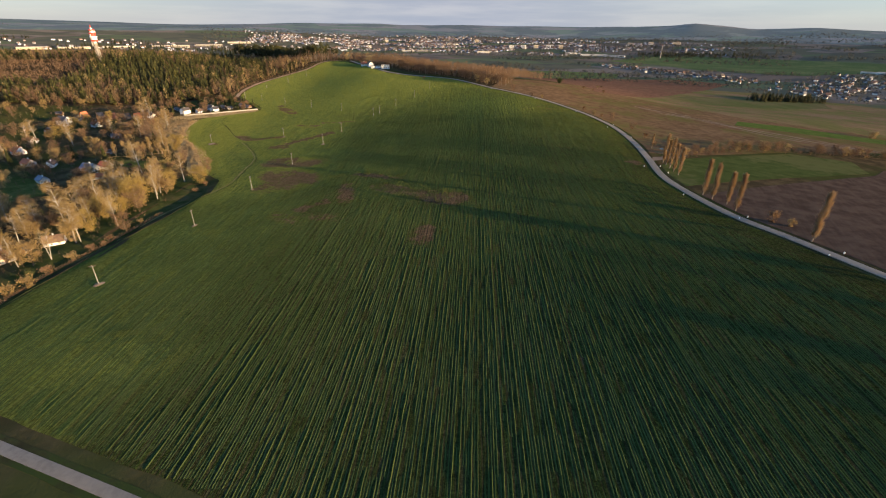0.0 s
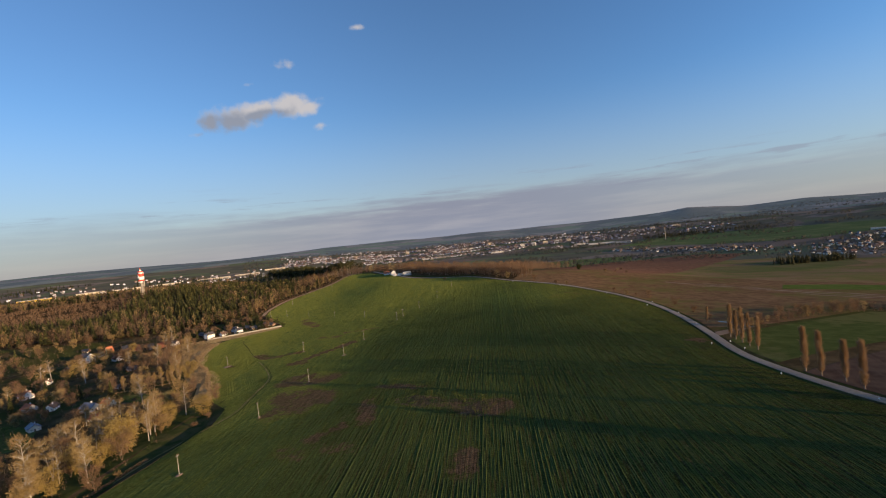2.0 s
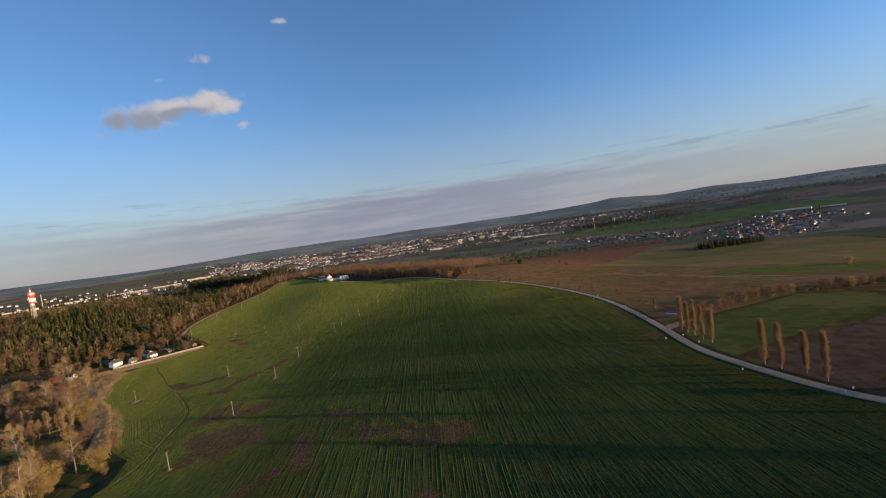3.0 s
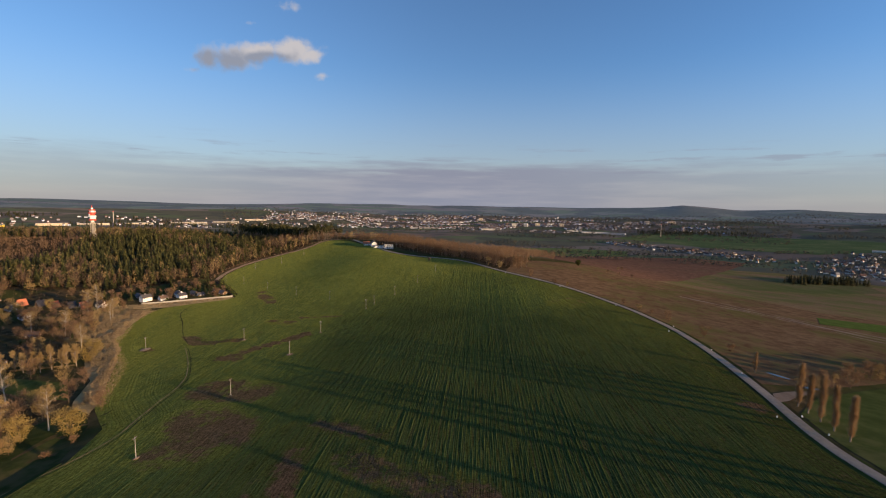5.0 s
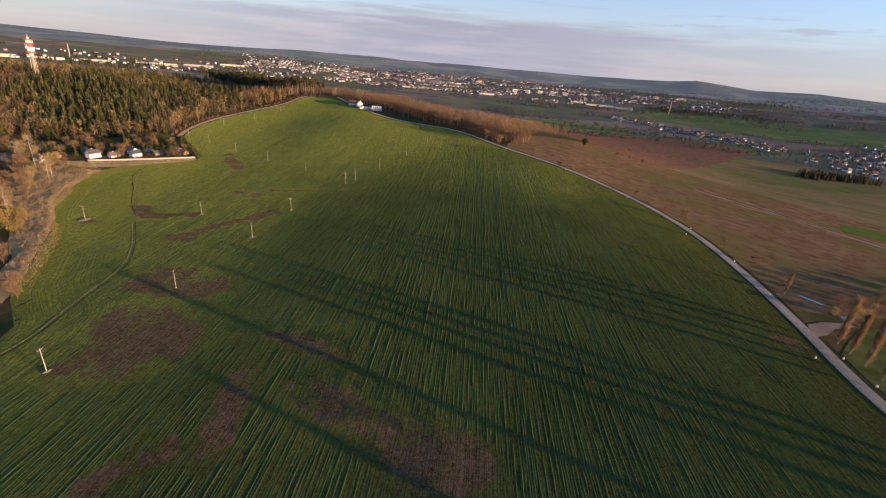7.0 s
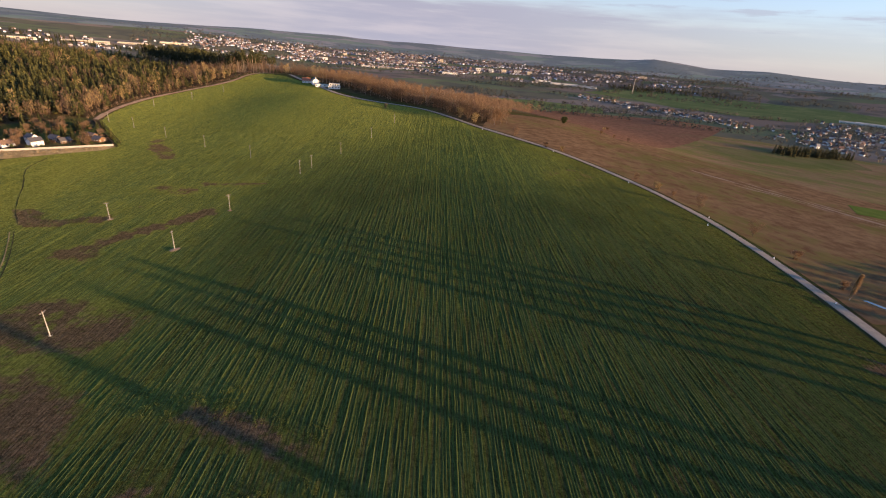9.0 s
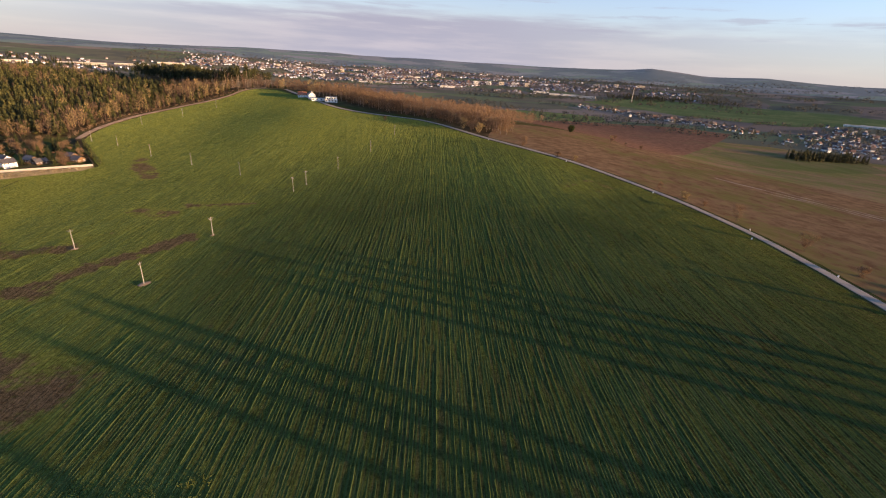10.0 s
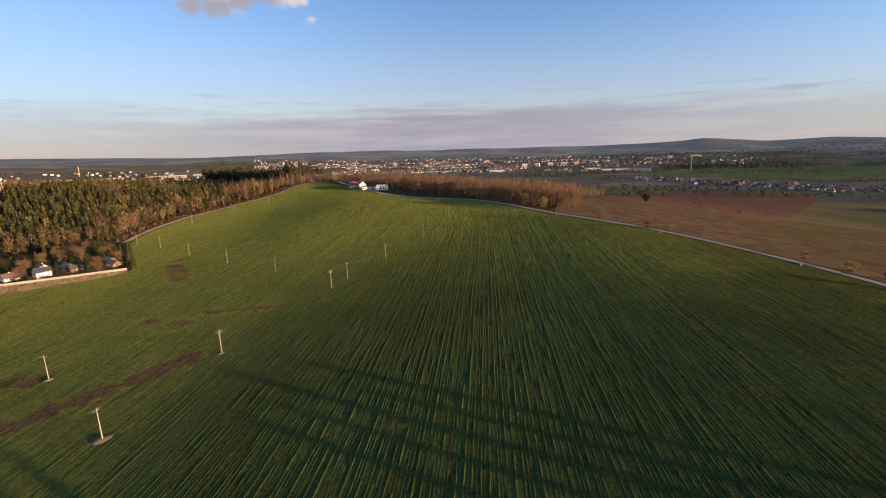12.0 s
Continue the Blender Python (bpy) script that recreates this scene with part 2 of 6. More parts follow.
def earth(dark, light, grass, amount, rows=0.0, turn=0.0, depth=0.12):
    def build(N, p):
        fine, mid, broad = N.noise(p, 1.4, 5, 0.65), N.noise(p, 0.12, 5, 0.62), N.noise(p, 0.012, 4, 0.6)
        c = N.mix(N.ramp(mid, 0.3, 0.7), rgb(*dark), rgb(*light))
        g = N.math("ADD", N.math("MULTIPLY", broad, 0.65), N.math("MULTIPLY", mid, 0.35))
        c = N.mix(N.ramp(g, 0.62 - 0.3 * amount, 0.74 - 0.3 * amount, 0.0, 0.95), c, rgb(*grass))
        h = N.math("ADD", N.math("MULTIPLY", fine, 0.5), mid)
        if rows:
            turned = N.add("ShaderNodeMapping", {0: p, 2: (0, 0, radians(turn))}).outputs[0]
            drawn = N.add("ShaderNodeMapping", {0: turned, 3: (1.0 / rows, 0.05 / rows, 1.0)}).outputs[0]
            line = N.noise(drawn, 1.0, 5, 0.62)
            c = N.mix(N.ramp(line, 0.42, 0.7, 0.0, 0.22), c, rgb(*[v * 1.45 for v in light]))
            c = N.mix(N.ramp(line, 0.45, 0.3, 0.0, 0.22), c, rgb(*[v * 0.7 for v in dark]))
            h = N.math("ADD", h, N.math("MULTIPLY", line, 0.8))
        return c, h, depth
    return build


def open_land(N, p):
    """Gardens and rough grass close by; far away a patchwork of fields and woods, with haze put into its tones."""
    fine, mid, broad = N.noise(p, 1.1, 5, 0.65), N.noise(p, 0.09, 5, 0.62), N.noise(p, 0.013, 4, 0.6)
    near = N.mix(N.ramp(mid, 0.35, 0.68), rgb(0.060, 0.044, 0.022), rgb(0.125, 0.085, 0.042))
    near = N.mix(N.ramp(broad, 0.42, 0.6, 0.0, 0.8), near, rgb(0.055, 0.066, 0.018))
    squeezed = N.add("ShaderNodeMapping", {0: p, 2: (0, 0, 0.35), 3: (0.0024, 0.0048, 0.0)}).outputs[0]
    cells = N.add("ShaderNodeTexVoronoi", {"Vector": squeezed, "Scale": 1.0, "Randomness": 0.9})
    pick = N.add("ShaderNodeSeparateColor", {0: cells.outputs["Color"]})
    # patchwork tones lightened and greyed, so that they hold some haze
    strip = N.mix(N.ramp(pick.outputs[0], 0.3, 0.35), rgb(0.16, 0.13, 0.105), rgb(0.115, 0.135, 0.078))
    strip = N.mix(N.ramp(pick.outputs[0], 0.6, 0.62), strip, rgb(0.115, 0.115, 0.08))
    strip = N.mix(N.ramp(pick.outputs[1], 0.78, 0.8), strip, rgb(0.19, 0.16, 0.13))
    strip = N.mix(N.ramp(N.noise(p, 0.006, 5, 0.6), 0.5, 0.6, 0.0, 0.8), strip, rgb(0.085, 0.088, 0.072))
    c = N.mix(N.attr("far"), near, strip)
    floor = N.attr("wooded")
    c = N.mix(floor, c, N.mix(N.ramp(mid, 0.3, 0.7), rgb(0.040, 0.030, 0.016), rgb(0.085, 0.058, 0.030)))
    return c, N.math("ADD", N.math("MULTIPLY", fine, 0.5), mid), 0.25


M_LAND = surface("open_land", open_land, 1.0, 0.0, 0.1)
M_CROP = surface("young_crop", crop_build, 1.0, 0.0, 0.6)
M_ROWS = surface("crop_leaves", row_build, 1.0, 0.0, 0.6)
M_DRY = surface("dry_meadow", earth((0.115, 0.066, 0.034), (0.205, 0.130, 0.068), (0.125, 0.106, 0.036), 0.47, 10.0, -40), 1.0, 0.0)
M_STUBBLE = surface("stubble", earth((0.165, 0.108, 0.058), (0.235, 0.160, 0.088), (0.130, 0.125, 0.042), 0.62, 22.0, -50), 1.0, 0.0)
M_PALE_MEADOW = surface("pale_meadow", earth((0.078, 0.108, 0.044), (0.112, 0.144, 0.058), (0.15, 0.165, 0.07), 0.45, 60.0, -75), 1.0, 0.0)
M_PLOUGH = surface("ploughed_soil", earth((0.075, 0.048, 0.033), (0.125, 0.082, 0.055), (0.11, 0.08, 0.04), 0.1, 2.6, 25), 1.0, 0.0)
M_RED = surface("red_soil", earth((0.125, 0.064, 0.040), (0.20, 0.112, 0.070), (0.150, 0.105, 0.055), 0.3, 9.0, 60), 1.0, 0.0)
M_MEADOW = surface("green_meadow", earth((0.060, 0.074, 0.020), (0.090, 0.105, 0.030), (0.12, 0.115, 0.04), 0.55, 4.0, -55), 1.0, 0.0)
# grass in a darker green, with the hedge's shade put into the colour
M_SHADE_GRASS = surface("rough_grass", earth((0.034, 0.046, 0.014), (0.070, 0.078, 0.026), (0.095, 0.075, 0.034), 0.4), 1.0, 0.0)
M_OLIVE = surface("olive_grass", earth((0.115, 0.100, 0.044), (0.150, 0.130, 0.060), (0.095, 0.108, 0.036), 0.6, 12.0, -50), 1.0, 0.0)
M_BRIGHT = surface("bright_crop", earth((0.075, 0.105, 0.024), (0.10, 0.135, 0.032), (0.115, 0.13, 0.04), 0.3, 5.0, -60), 1.0, 0.0)
M_DIRT = surface("pale_dirt", earth((0.19, 0.135, 0.095), (0.29, 0.215, 0.15), (0.15, 0.12, 0.06), 0.25), 1.0, 0.0)
M_STRAW = surface("dry_straw", earth((0.22, 0.155, 0.072), (0.38, 0.28, 0.135), (0.15, 0.14, 0.045), 0.3), 1.0, 0.0)
M_VERGE = surface("verge_grass", earth((0.040, 0.036, 0.018), (0.085, 0.070, 0.034), (0.045, 0.062, 0.018), 0.5), 1.0, 0.0)


def asphalt_build(N, p):
    fine, mid, broad = N.noise(p, 9.0, 4), N.noise(p, 0.5, 5, 0.65), N.noise(p, 0.05, 3)
    c = N.mix(N.ramp(mid, 0.3, 0.7), rgb(0.20, 0.165, 0.125), rgb(0.29, 0.24, 0.182))
    c = N.mix(N.ramp(broad, 0.35, 0.7, 0.0, 0.5), c, rgb(0.33, 0.262, 0.185))
    return c, fine, 0.01


M_ROAD = surface("worn_asphalt", asphalt_build, 0.8, 0.3)
M_BARK = plain("bark", (0.075, 0.052, 0.036), (0.16, 0.12, 0.085), 1.2, 0.95, 0.1, 0.03)
M_PALE_BARK = plain("pale_bark", (0.20, 0.15, 0.11), (0.36, 0.29, 0.22), 0.9, 0.9, 0.1, 0.02)
M_BIRCH = plain("birch_bark", (0.26, 0.23, 0.19), (0.46, 0.42, 0.36), 1.1, 0.8, 0.15, 0.02)
M_TWIG_POPLAR = foliage("poplar_twigs", ((0.20, 0.125, 0.065), (0.30, 0.195, 0.10), (0.38, 0.26, 0.14)))
M_TWIG_GOLD = foliage("golden_twigs", ((0.18, 0.122, 0.054), (0.275, 0.192, 0.084), (0.37, 0.275, 0.125)))
M_TWIG_BROWN = foliage("brown_twigs", ((0.11, 0.068, 0.040), (0.185, 0.115, 0.066), (0.26, 0.17, 0.095)))
M_BRUSH = foliage("dry_brushwood", ((0.20, 0.130, 0.066), (0.35, 0.25, 0.130), (0.50, 0.39, 0.22)))
M_LEAF_WILLOW = foliage("budding_leaves", ((0.19, 0.135, 0.045), (0.28, 0.20, 0.06), (0.36, 0.27, 0.10)))
M_WEED = foliage("weed_leaves", ((0.060, 0.075, 0.018), (0.105, 0.125, 0.030), (0.19, 0.19, 0.055)))
M_LEAF_DARK = foliage("hedge_leaves", ((0.030, 0.045, 0.016), (0.055, 0.070, 0.022), (0.11, 0.10, 0.035)))
M_NEEDLE = foliage("spruce_needles", ((0.017, 0.021, 0.009), (0.038, 0.042, 0.015), (0.118, 0.108, 0.034)), 0.8, 0.1)
M_PINE = foliage("pine_needles", ((0.024, 0.028, 0.012), (0.050, 0.050, 0.019), (0.105, 0.088, 0.034)), 0.8, 0.05)
M_WOOD_BROWN = foliage("bare_woodland", ((0.10, 0.064, 0.042), (0.175, 0.112, 0.068), (0.26, 0.175, 0.105)))
M_CONCRETE = plain("concrete", (0.33, 0.30, 0.25), (0.46, 0.42, 0.36), 1.2, 0.85, 0.2, 0.01)
M_RUST = plain("galvanised_steel", (0.20, 0.19, 0.18), (0.34, 0.32, 0.30), 4, 0.5, 0.4, 0.0)
M_PORCELAIN = plain("insulator_glaze", (0.22, 0.10, 0.06), (0.30, 0.15, 0.09), 4, 0.3, 0.5, 0.0)
M_WHITE = plain("white_render", (0.70, 0.68, 0.63), (0.82, 0.80, 0.76), 0.7, 0.85, 0.2, 0.01, 0.06)
M_CREAM = plain("cream_render", (0.58, 0.50, 0.38), (0.70, 0.62, 0.48), 0.7, 0.85, 0.2, 0.01, 0.12)
M_TIMBER = plain("brown_boarding", (0.13, 0.075, 0.04), (0.23, 0.14, 0.075), 1.5, 0.85, 0.2, 0.02, 0.15)
M_TILE = plain("red_roof_tiles", (0.30, 0.10, 0.055), (0.44, 0.17, 0.095), 1.4, 0.8, 0.2, 0.03, 0.2)
M_TILE_DARK = plain("dark_roof", (0.050, 0.047, 0.048), (0.10, 0.094, 0.092), 1.4, 0.6, 0.3, 0.02, 0.2)
M_TILE_BROWN = plain("brown_roof_felt", (0.13, 0.085, 0.06), (0.20, 0.14, 0.10), 1.4, 0.85, 0.2, 0.02, 0.15)
M_SHEET = plain("blue_grey_sheet_roof", (0.10, 0.12, 0.17), (0.17, 0.19, 0.24), 1.0, 0.45, 0.4, 0.01, 0.1)
M_GLASS = plain("window_glass", (0.02, 0.025, 0.03), (0.04, 0.045, 0.05), 0.4, 0.08, 0.6, 0.0)
M_DOOR = plain("door_paint", (0.10, 0.06, 0.035), (0.16, 0.10, 0.06), 2.0, 0.5, 0.4, 0.0, 0.3)
M_RED_PAINT = plain("red_paint", (0.48, 0.055, 0.04), (0.58, 0.085, 0.06), 0.8, 0.5, 0.35, 0.0)
M_YELLOW = plain("yellow_cladding", (0.72, 0.50, 0.03), (0.80, 0.58, 0.06), 0.3, 0.6, 0.3, 0.0)
M_STONE_WHITE = plain("white_paint", (0.74, 0.73, 0.70), (0.84, 0.83, 0.80), 2.0, 0.6, 0.3, 0.0)


def town_build(N, p):
    r = N.add("ShaderNodeNewGeometry").outputs["Random Per Island"]
    # pale walls tinted blue: the haze before the town is in their colour
    c = N.mix(N.ramp(r, 0.0, 0.3), rgb(0.16, 0.15, 0.16), rgb(0.34, 0.34, 0.37))
    c = N.mix(N.ramp(r, 0.28, 0.45), c, rgb(0.72, 0.76, 0.86))
    c = N.mix(N.ramp(r, 0.84, 0.88), c, rgb(0.42, 0.34, 0.32))
    storeys = N.add("ShaderNodeSeparateXYZ", {0: p}).outputs[2]
    band = N.math("GREATER_THAN", N.math("FRACT", N.math("DIVIDE", storeys, 3.0)), 0.55)
    return N.mix(N.math("MULTIPLY", band, 0.35), c, rgb(0.08, 0.08, 0.09)), None, 0.0


def town_roof_build(N, p):
    r = N.add("ShaderNodeNewGeometry").outputs["Random Per Island"]
    c = N.mix(N.ramp(r, 0.2, 0.6), rgb(0.085, 0.075, 0.075), rgb(0.17, 0.105, 0.085))
    return N.mix(N.ramp(r, 0.75, 0.8), c, rgb(0.22, 0.22, 0.23)), None, 0.0


# distant foliage: its tones are greyed to carry haze
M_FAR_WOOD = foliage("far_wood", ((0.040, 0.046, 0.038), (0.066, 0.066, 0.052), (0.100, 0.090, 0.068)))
M_TOWN = surface("town_walls", town_build)
M_TOWN_ROOF = surface("town_roofs", town_roof_build)

# the farthest woods, paler still, with haze put into the colour
M_HAZY_WOOD = foliage("hill_wood", ((0.075, 0.082, 0.075), (0.098, 0.102, 0.094), (0.125, 0.122, 0.108)))


# hill fields and woods in tones paled and greyed to carry the haze
def hazy_hills_build(N, p):
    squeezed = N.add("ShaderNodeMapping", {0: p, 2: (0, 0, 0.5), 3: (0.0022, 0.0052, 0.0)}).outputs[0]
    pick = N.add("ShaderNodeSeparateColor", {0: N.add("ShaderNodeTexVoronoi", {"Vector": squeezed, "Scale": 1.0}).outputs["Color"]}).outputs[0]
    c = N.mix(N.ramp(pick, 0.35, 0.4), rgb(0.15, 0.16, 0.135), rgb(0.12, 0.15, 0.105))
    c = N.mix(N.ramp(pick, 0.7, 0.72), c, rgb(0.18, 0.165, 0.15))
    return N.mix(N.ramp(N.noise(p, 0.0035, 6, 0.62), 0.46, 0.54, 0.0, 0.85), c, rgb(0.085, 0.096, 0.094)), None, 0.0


M_HAZY_HILLS = surface("far_hills", hazy_hills_build, 1.0, 0.0, 0.0)
# a faint bluish glow, added as haze over the hills
for node in [n for n in M_HAZY_HILLS.node_tree.nodes if n.type == "BSDF_PRINCIPLED"]:
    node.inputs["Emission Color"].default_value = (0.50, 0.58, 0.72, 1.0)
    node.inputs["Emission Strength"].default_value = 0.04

# ---------------------------------------------------------------- the lie of the land
LAND_X = np.array([-1500, -700, -420, -240, -120, 0, 100, 200, 400, 900, 1800.0])
LAND_Y = np.array([-300, 100, 300, 450, 600, 750, 850, 950, 1010, 1400, 2300])
LAND_Z = np.array([
    [-10.0, -13.8, -10.0, -4.8, -3.0, 3.1, 10.0, 8.4, 0.0, -20.0, -30.0],
    [-6.0, -15.0, -12.6, -5.7, 1.0, 4.3, 10.5, 13.1, 2.0, -25.5, -34.4],
    [-1.8, -11.9, -14.1, -7.9, -0.9, 6.3, 10.9, 9.9, 0.1, -28.0, -35.7],
    [2.2, -8.9, -10.6, -6.0, 0.1, 8.5, 14.4, 8.9, -2.7, -34.5, -34.7],
    [5.0, 1.4, -3.0, -1.7, 5.6, 12.4, 17.4, 11.5, -3.1, -34.7, -36.0],
    [7.7, 10.5, 8.0, 6.4, 16.3, 19.3, 19.4, 14.4, -12.7, -34.2, -37.2],
    [6.1, 18.0, 9.5, 12.0, 21.5, 21.1, 16.6, 8.4, -14.7, -35.6, -36.9],
    [4.7, 28.4, 13.5, 21.5, 28.4, 18.8, 11.2, 0.5, -16.4, -36.8, -36.4],
    [5.2, 27.7, 14.0, 29.8, 27.5, 14.2, 6.4, -4.1, -18.5, -36.9, -36.3],
    [10.1, 10.0, -1.9, -11.5, -18.8, -22.0, -27.0, -31.8, -33.1, -36.1, -36.0],
    [-0.0, -22.1, -33.2, -30.1, -34.0, -32.1, -34.5, -33.8, -34.1, -35.0, -30.0],
])


SKYLINE_AZ = [-46, -37, -32, -25, -20, -13.7, -6.8, 0, 7, 14, 21, 25, 26.7, 28.5, 32, 37, 41, 44]
SKYLINE_DZ = [-21, -22, -36, -39, -32, -28, -8, -6, -9, -10, -11, 0, 13, 0, -19, 2, -14, -28]


def spread(v, knots):
    """Weights of the uneven knots for a smooth cubic through them."""
    v = np.clip(v, knots[0], knots[-1])
    i = np.clip(np.searchsorted(knots, v, side="right") - 1, 0, len(knots) - 2)
    out, k, h = np.zeros((len(v), len(knots))), np.arange(len(v)), knots[i + 1] - knots[i]
    t = (v - knots[i]) / h
    out[k, i] += 2 * t**3 - 3 * t**2 + 1
    out[k, i + 1] += 3 * t**2 - 2 * t**3
    for j, m in ((i, (t**3 - 2 * t**2 + t) * h), (i + 1, (t**3 - t**2) * h)):
        a, b = np.maximum(j - 1, 0), np.minimum(j + 1, len(knots) - 1)
        out[k, b] += m / (knots[b] - knots[a])
        out[k, a] -= m / (knots[b] - knots[a])
    return out


def ease(a, b, v):
    t = np.clip((v - a) / (b - a), 0, 1)
    return t * t * (3 - 2 * t)


def heights(x, y):
    """Ground height at arrays of x and y."""
    x, y = np.atleast_1d(np.asarray(x, float)), np.atleast_1d(np.asarray(y, float))
    z = np.einsum("ni,ij,nj->n", spread(y, LAND_Y), LAND_Z, spread(x, LAND_X))
    ditch = np.interp(y, [110, 172, 235, 285, 330], [-183, -179, -171, -165, -180])
    z = z - 1.7 * np.exp(-(((x - ditch) / 5.0) ** 2)) * ease(90, 140, y) * ease(345, 300, y)
    d, a = np.hypot(x, y), np.arctan2(x, y)
    z = z + 58 * np.clip((d - 2450) / 1350, 0, 1)
    swell = 16 * np.exp(-(((a - 0.42) / 0.22) ** 2)) + -6 * np.exp(-(((a + 0.75) / 0.25) ** 2)) + np.interp(np.degrees(a), SKYLINE_AZ, SKYLINE_DZ) + 6 * np.sin(7.3 * a + 2.0) + 4 * np.sin(17 * a) + 2 * np.sin(41 * a) - 6
    return z + (74 + swell) * ease(3700, 4750, d) + 5 * np.sin(x / 310 + 1) * np.sin(y / 270) * ease(1300, 2200, d)


def height(x, y):
    return float(heights([x], [y])[0])


def mesh_object(name, verts, faces, material, smooth=False):
    me = bpy.data.meshes.new(name)
    me.from_pydata([tuple(v) for v in verts], [], faces)
    me.materials.append(material)
    if smooth:
        me.shade_smooth()
    return new(name, me)


def part(name, bm, material, parent, label=""):
    """Links a bmesh as one mesh object under a thing or a part."""
    me = bpy.data.meshes.new(name)
    bm.to_mesh(me)
    bm.free()
    me.materials.append(material)
    ob = new(name, me)
    ob.parent = parent
    return tagged(ob, label)


def steps(a, b, near_a, near_b, fine, grow=1.09):
    out = list(np.arange(near_a, near_b + fine, fine))
    s = fine
    while out[-1] < b:
        s = min(s * grow, 110)
        out.append(out[-1] + s)
    s = fine
    while out[0] > a:
        s = min(s * grow, 110)
        out.insert(0, out[0] - s)
    return np.array(out)


def inside(poly, x, y):
    """Whether points lie in a polygon."""
    x, y = np.asarray(x, float), np.asarray(y, float)
    hit = np.zeros(x.shape, bool)
    for (ax, ay), (bx, by) in zip(poly, poly[1:] + poly[:1]):
        cross = (ay > y) != (by > y)
        hit ^= cross & (x < (bx - ax) * (y - ay) / ((by - ay) or 1e-9) + ax)
    return hit


WOODS = [(-1150, 640), (-640, 610), (-500, 612), (-400, 622), (-352, 650), (-312, 690), (-317, 740), (-316, 813), (-303, 872), (-280, 928), (-262, 978), (-240, 1010), (-150, 1030),
         (-60, 1040), (-60, 1150), (-330, 1280), (-560, 1290), (-800, 1260), (-1250, 1250)]
BROWN_WOOD = [(-92, 905), (-40, 842), (26, 800), (70, 716), (92, 690), (118, 742), (84, 850), (10, 960), (-90, 1010), (-150, 985), (-138, 940)]

gx, gy = steps(-5150, 5150, -620, 620, 8.0), steps(-1500, 5150, -160, 1100, 8.0)
mx, my = [v.ravel() for v in np.meshgrid(gx, gy)]
nx, ny = len(gx), len(gy)
quad = (np.arange(ny - 1)[:, None] * nx + np.arange(nx - 1)).ravel()
lie = heights(mx, my)
ground = mesh_object("ground", np.c_[mx, my, lie], np.c_[quad, quad + 1, quad + nx + 1, quad + nx].tolist(), M_LAND, True)
far = ease(1000, 1350, np.hypot(mx, my)) * np.where(inside(WOODS, mx, my), 0, 1)
ground.data.attributes.new("far", "FLOAT", "POINT").data.foreach_set("value", far.astype(np.float32))
wooded = (inside(WOODS, mx, my) | inside(BROWN_WOOD, mx, my)).astype(np.float32)
ground.data.attributes.new("wooded", "FLOAT", "POINT").data.foreach_set("value", wooded)
tagged(ground, "rolling open land of rough grass and far fields", "ground", kind="structure")


def draped(x, y):
    """Height of the ground sheet's own triangles."""
    x, y = np.asarray(x, float), np.asarray(y, float)
    i = np.clip(np.searchsorted(gx, x) - 1, 0, nx - 2)
    j = np.clip(np.searchsorted(gy, y) - 1, 0, ny - 2)
    u, v = (x - gx[i]) / (gx[i + 1] - gx[i]), (y - gy[j]) / (gy[j + 1] - gy[j])
    a, b, c, d = lie[j * nx + i], lie[j * nx + i + 1], lie[(j + 1) * nx + i + 1], lie[(j + 1) * nx + i]
    return np.where(u > v, a + (b - a) * u + (c - b) * v, a + (c - d) * u + (d - a) * v)


def smooth_line(points, step):
    """A smooth line through points, in even steps."""
    p = np.array(points, float)
    p = np.vstack([2 * p[0] - p[1], p, 2 * p[-1] - p[-2]])
    out = []
    for a, b, c, d in zip(p, p[1:], p[2:], p[3:]):
        n = max(2, int(np.linalg.norm(c - b) / step))
        for t in np.arange(n) / n:
            out.append(0.5 * (2 * b + (c - a) * t + (2 * a - 5 * b + 4 * c - d) * t**2 + (3 * b - a - 3 * c + d) * t**3))
    return np.array(out + [p[-2]])


def dense_edge(poly, step):
    out = []
    for a, b in zip(poly, poly[1:] + poly[:1]):
        n = max(1, int(math.hypot(b[0] - a[0], b[1] - a[1]) / step))
        out += [(a[0] + (b[0] - a[0]) * i / n, a[1] + (b[1] - a[1]) * i / n) for i in range(n)]
    return out


def sheet(name, poly, step, lift, material, label, category, ragged=0.0):
    """A parcel of land, cut to its outline and laid on the ground."""
    from mathutils.geometry import delaunay_2d_cdt
    edge = dense_edge(poly, step)
    if ragged:
        edge = [(x + ragged * noise.noise((x / 14, y / 14, 3)), y + ragged * noise.noise((x / 14, y / 14, 9))) for x, y in edge]
    xs, ys = [q[0] for q in edge], [q[1] for q in edge]
    cx, cy = [v.ravel() for v in np.meshgrid(np.arange(min(xs), max(xs), step), np.arange(min(ys), max(ys), step))]
    keep = inside(edge, cx, cy)
    near = np.ones(len(cx), bool)
    ed = np.array(edge)
    for k in np.flatnonzero(keep):
        near[k] = ((ed[:, 0] - cx[k]) ** 2 + (ed[:, 1] - cy[k]) ** 2).min() > (0.45 * step) ** 2
    keep &= near
    pts = [Vector(q) for q in edge] + [Vector(q) for q in zip(cx[keep], cy[keep])]
    n = len(edge)
    verts, _, faces, *_ = delaunay_2d_cdt(pts, [(i, (i + 1) % n) for i in range(n)], [], 1, 1e-4)
    v = np.array([(q.x, q.y) for q in verts])
    ob = mesh_object(name, np.c_[v, draped(v[:, 0], v[:, 1]) + lift], faces, material, True)
    return tagged(ob, label, category, kind="structure"), v


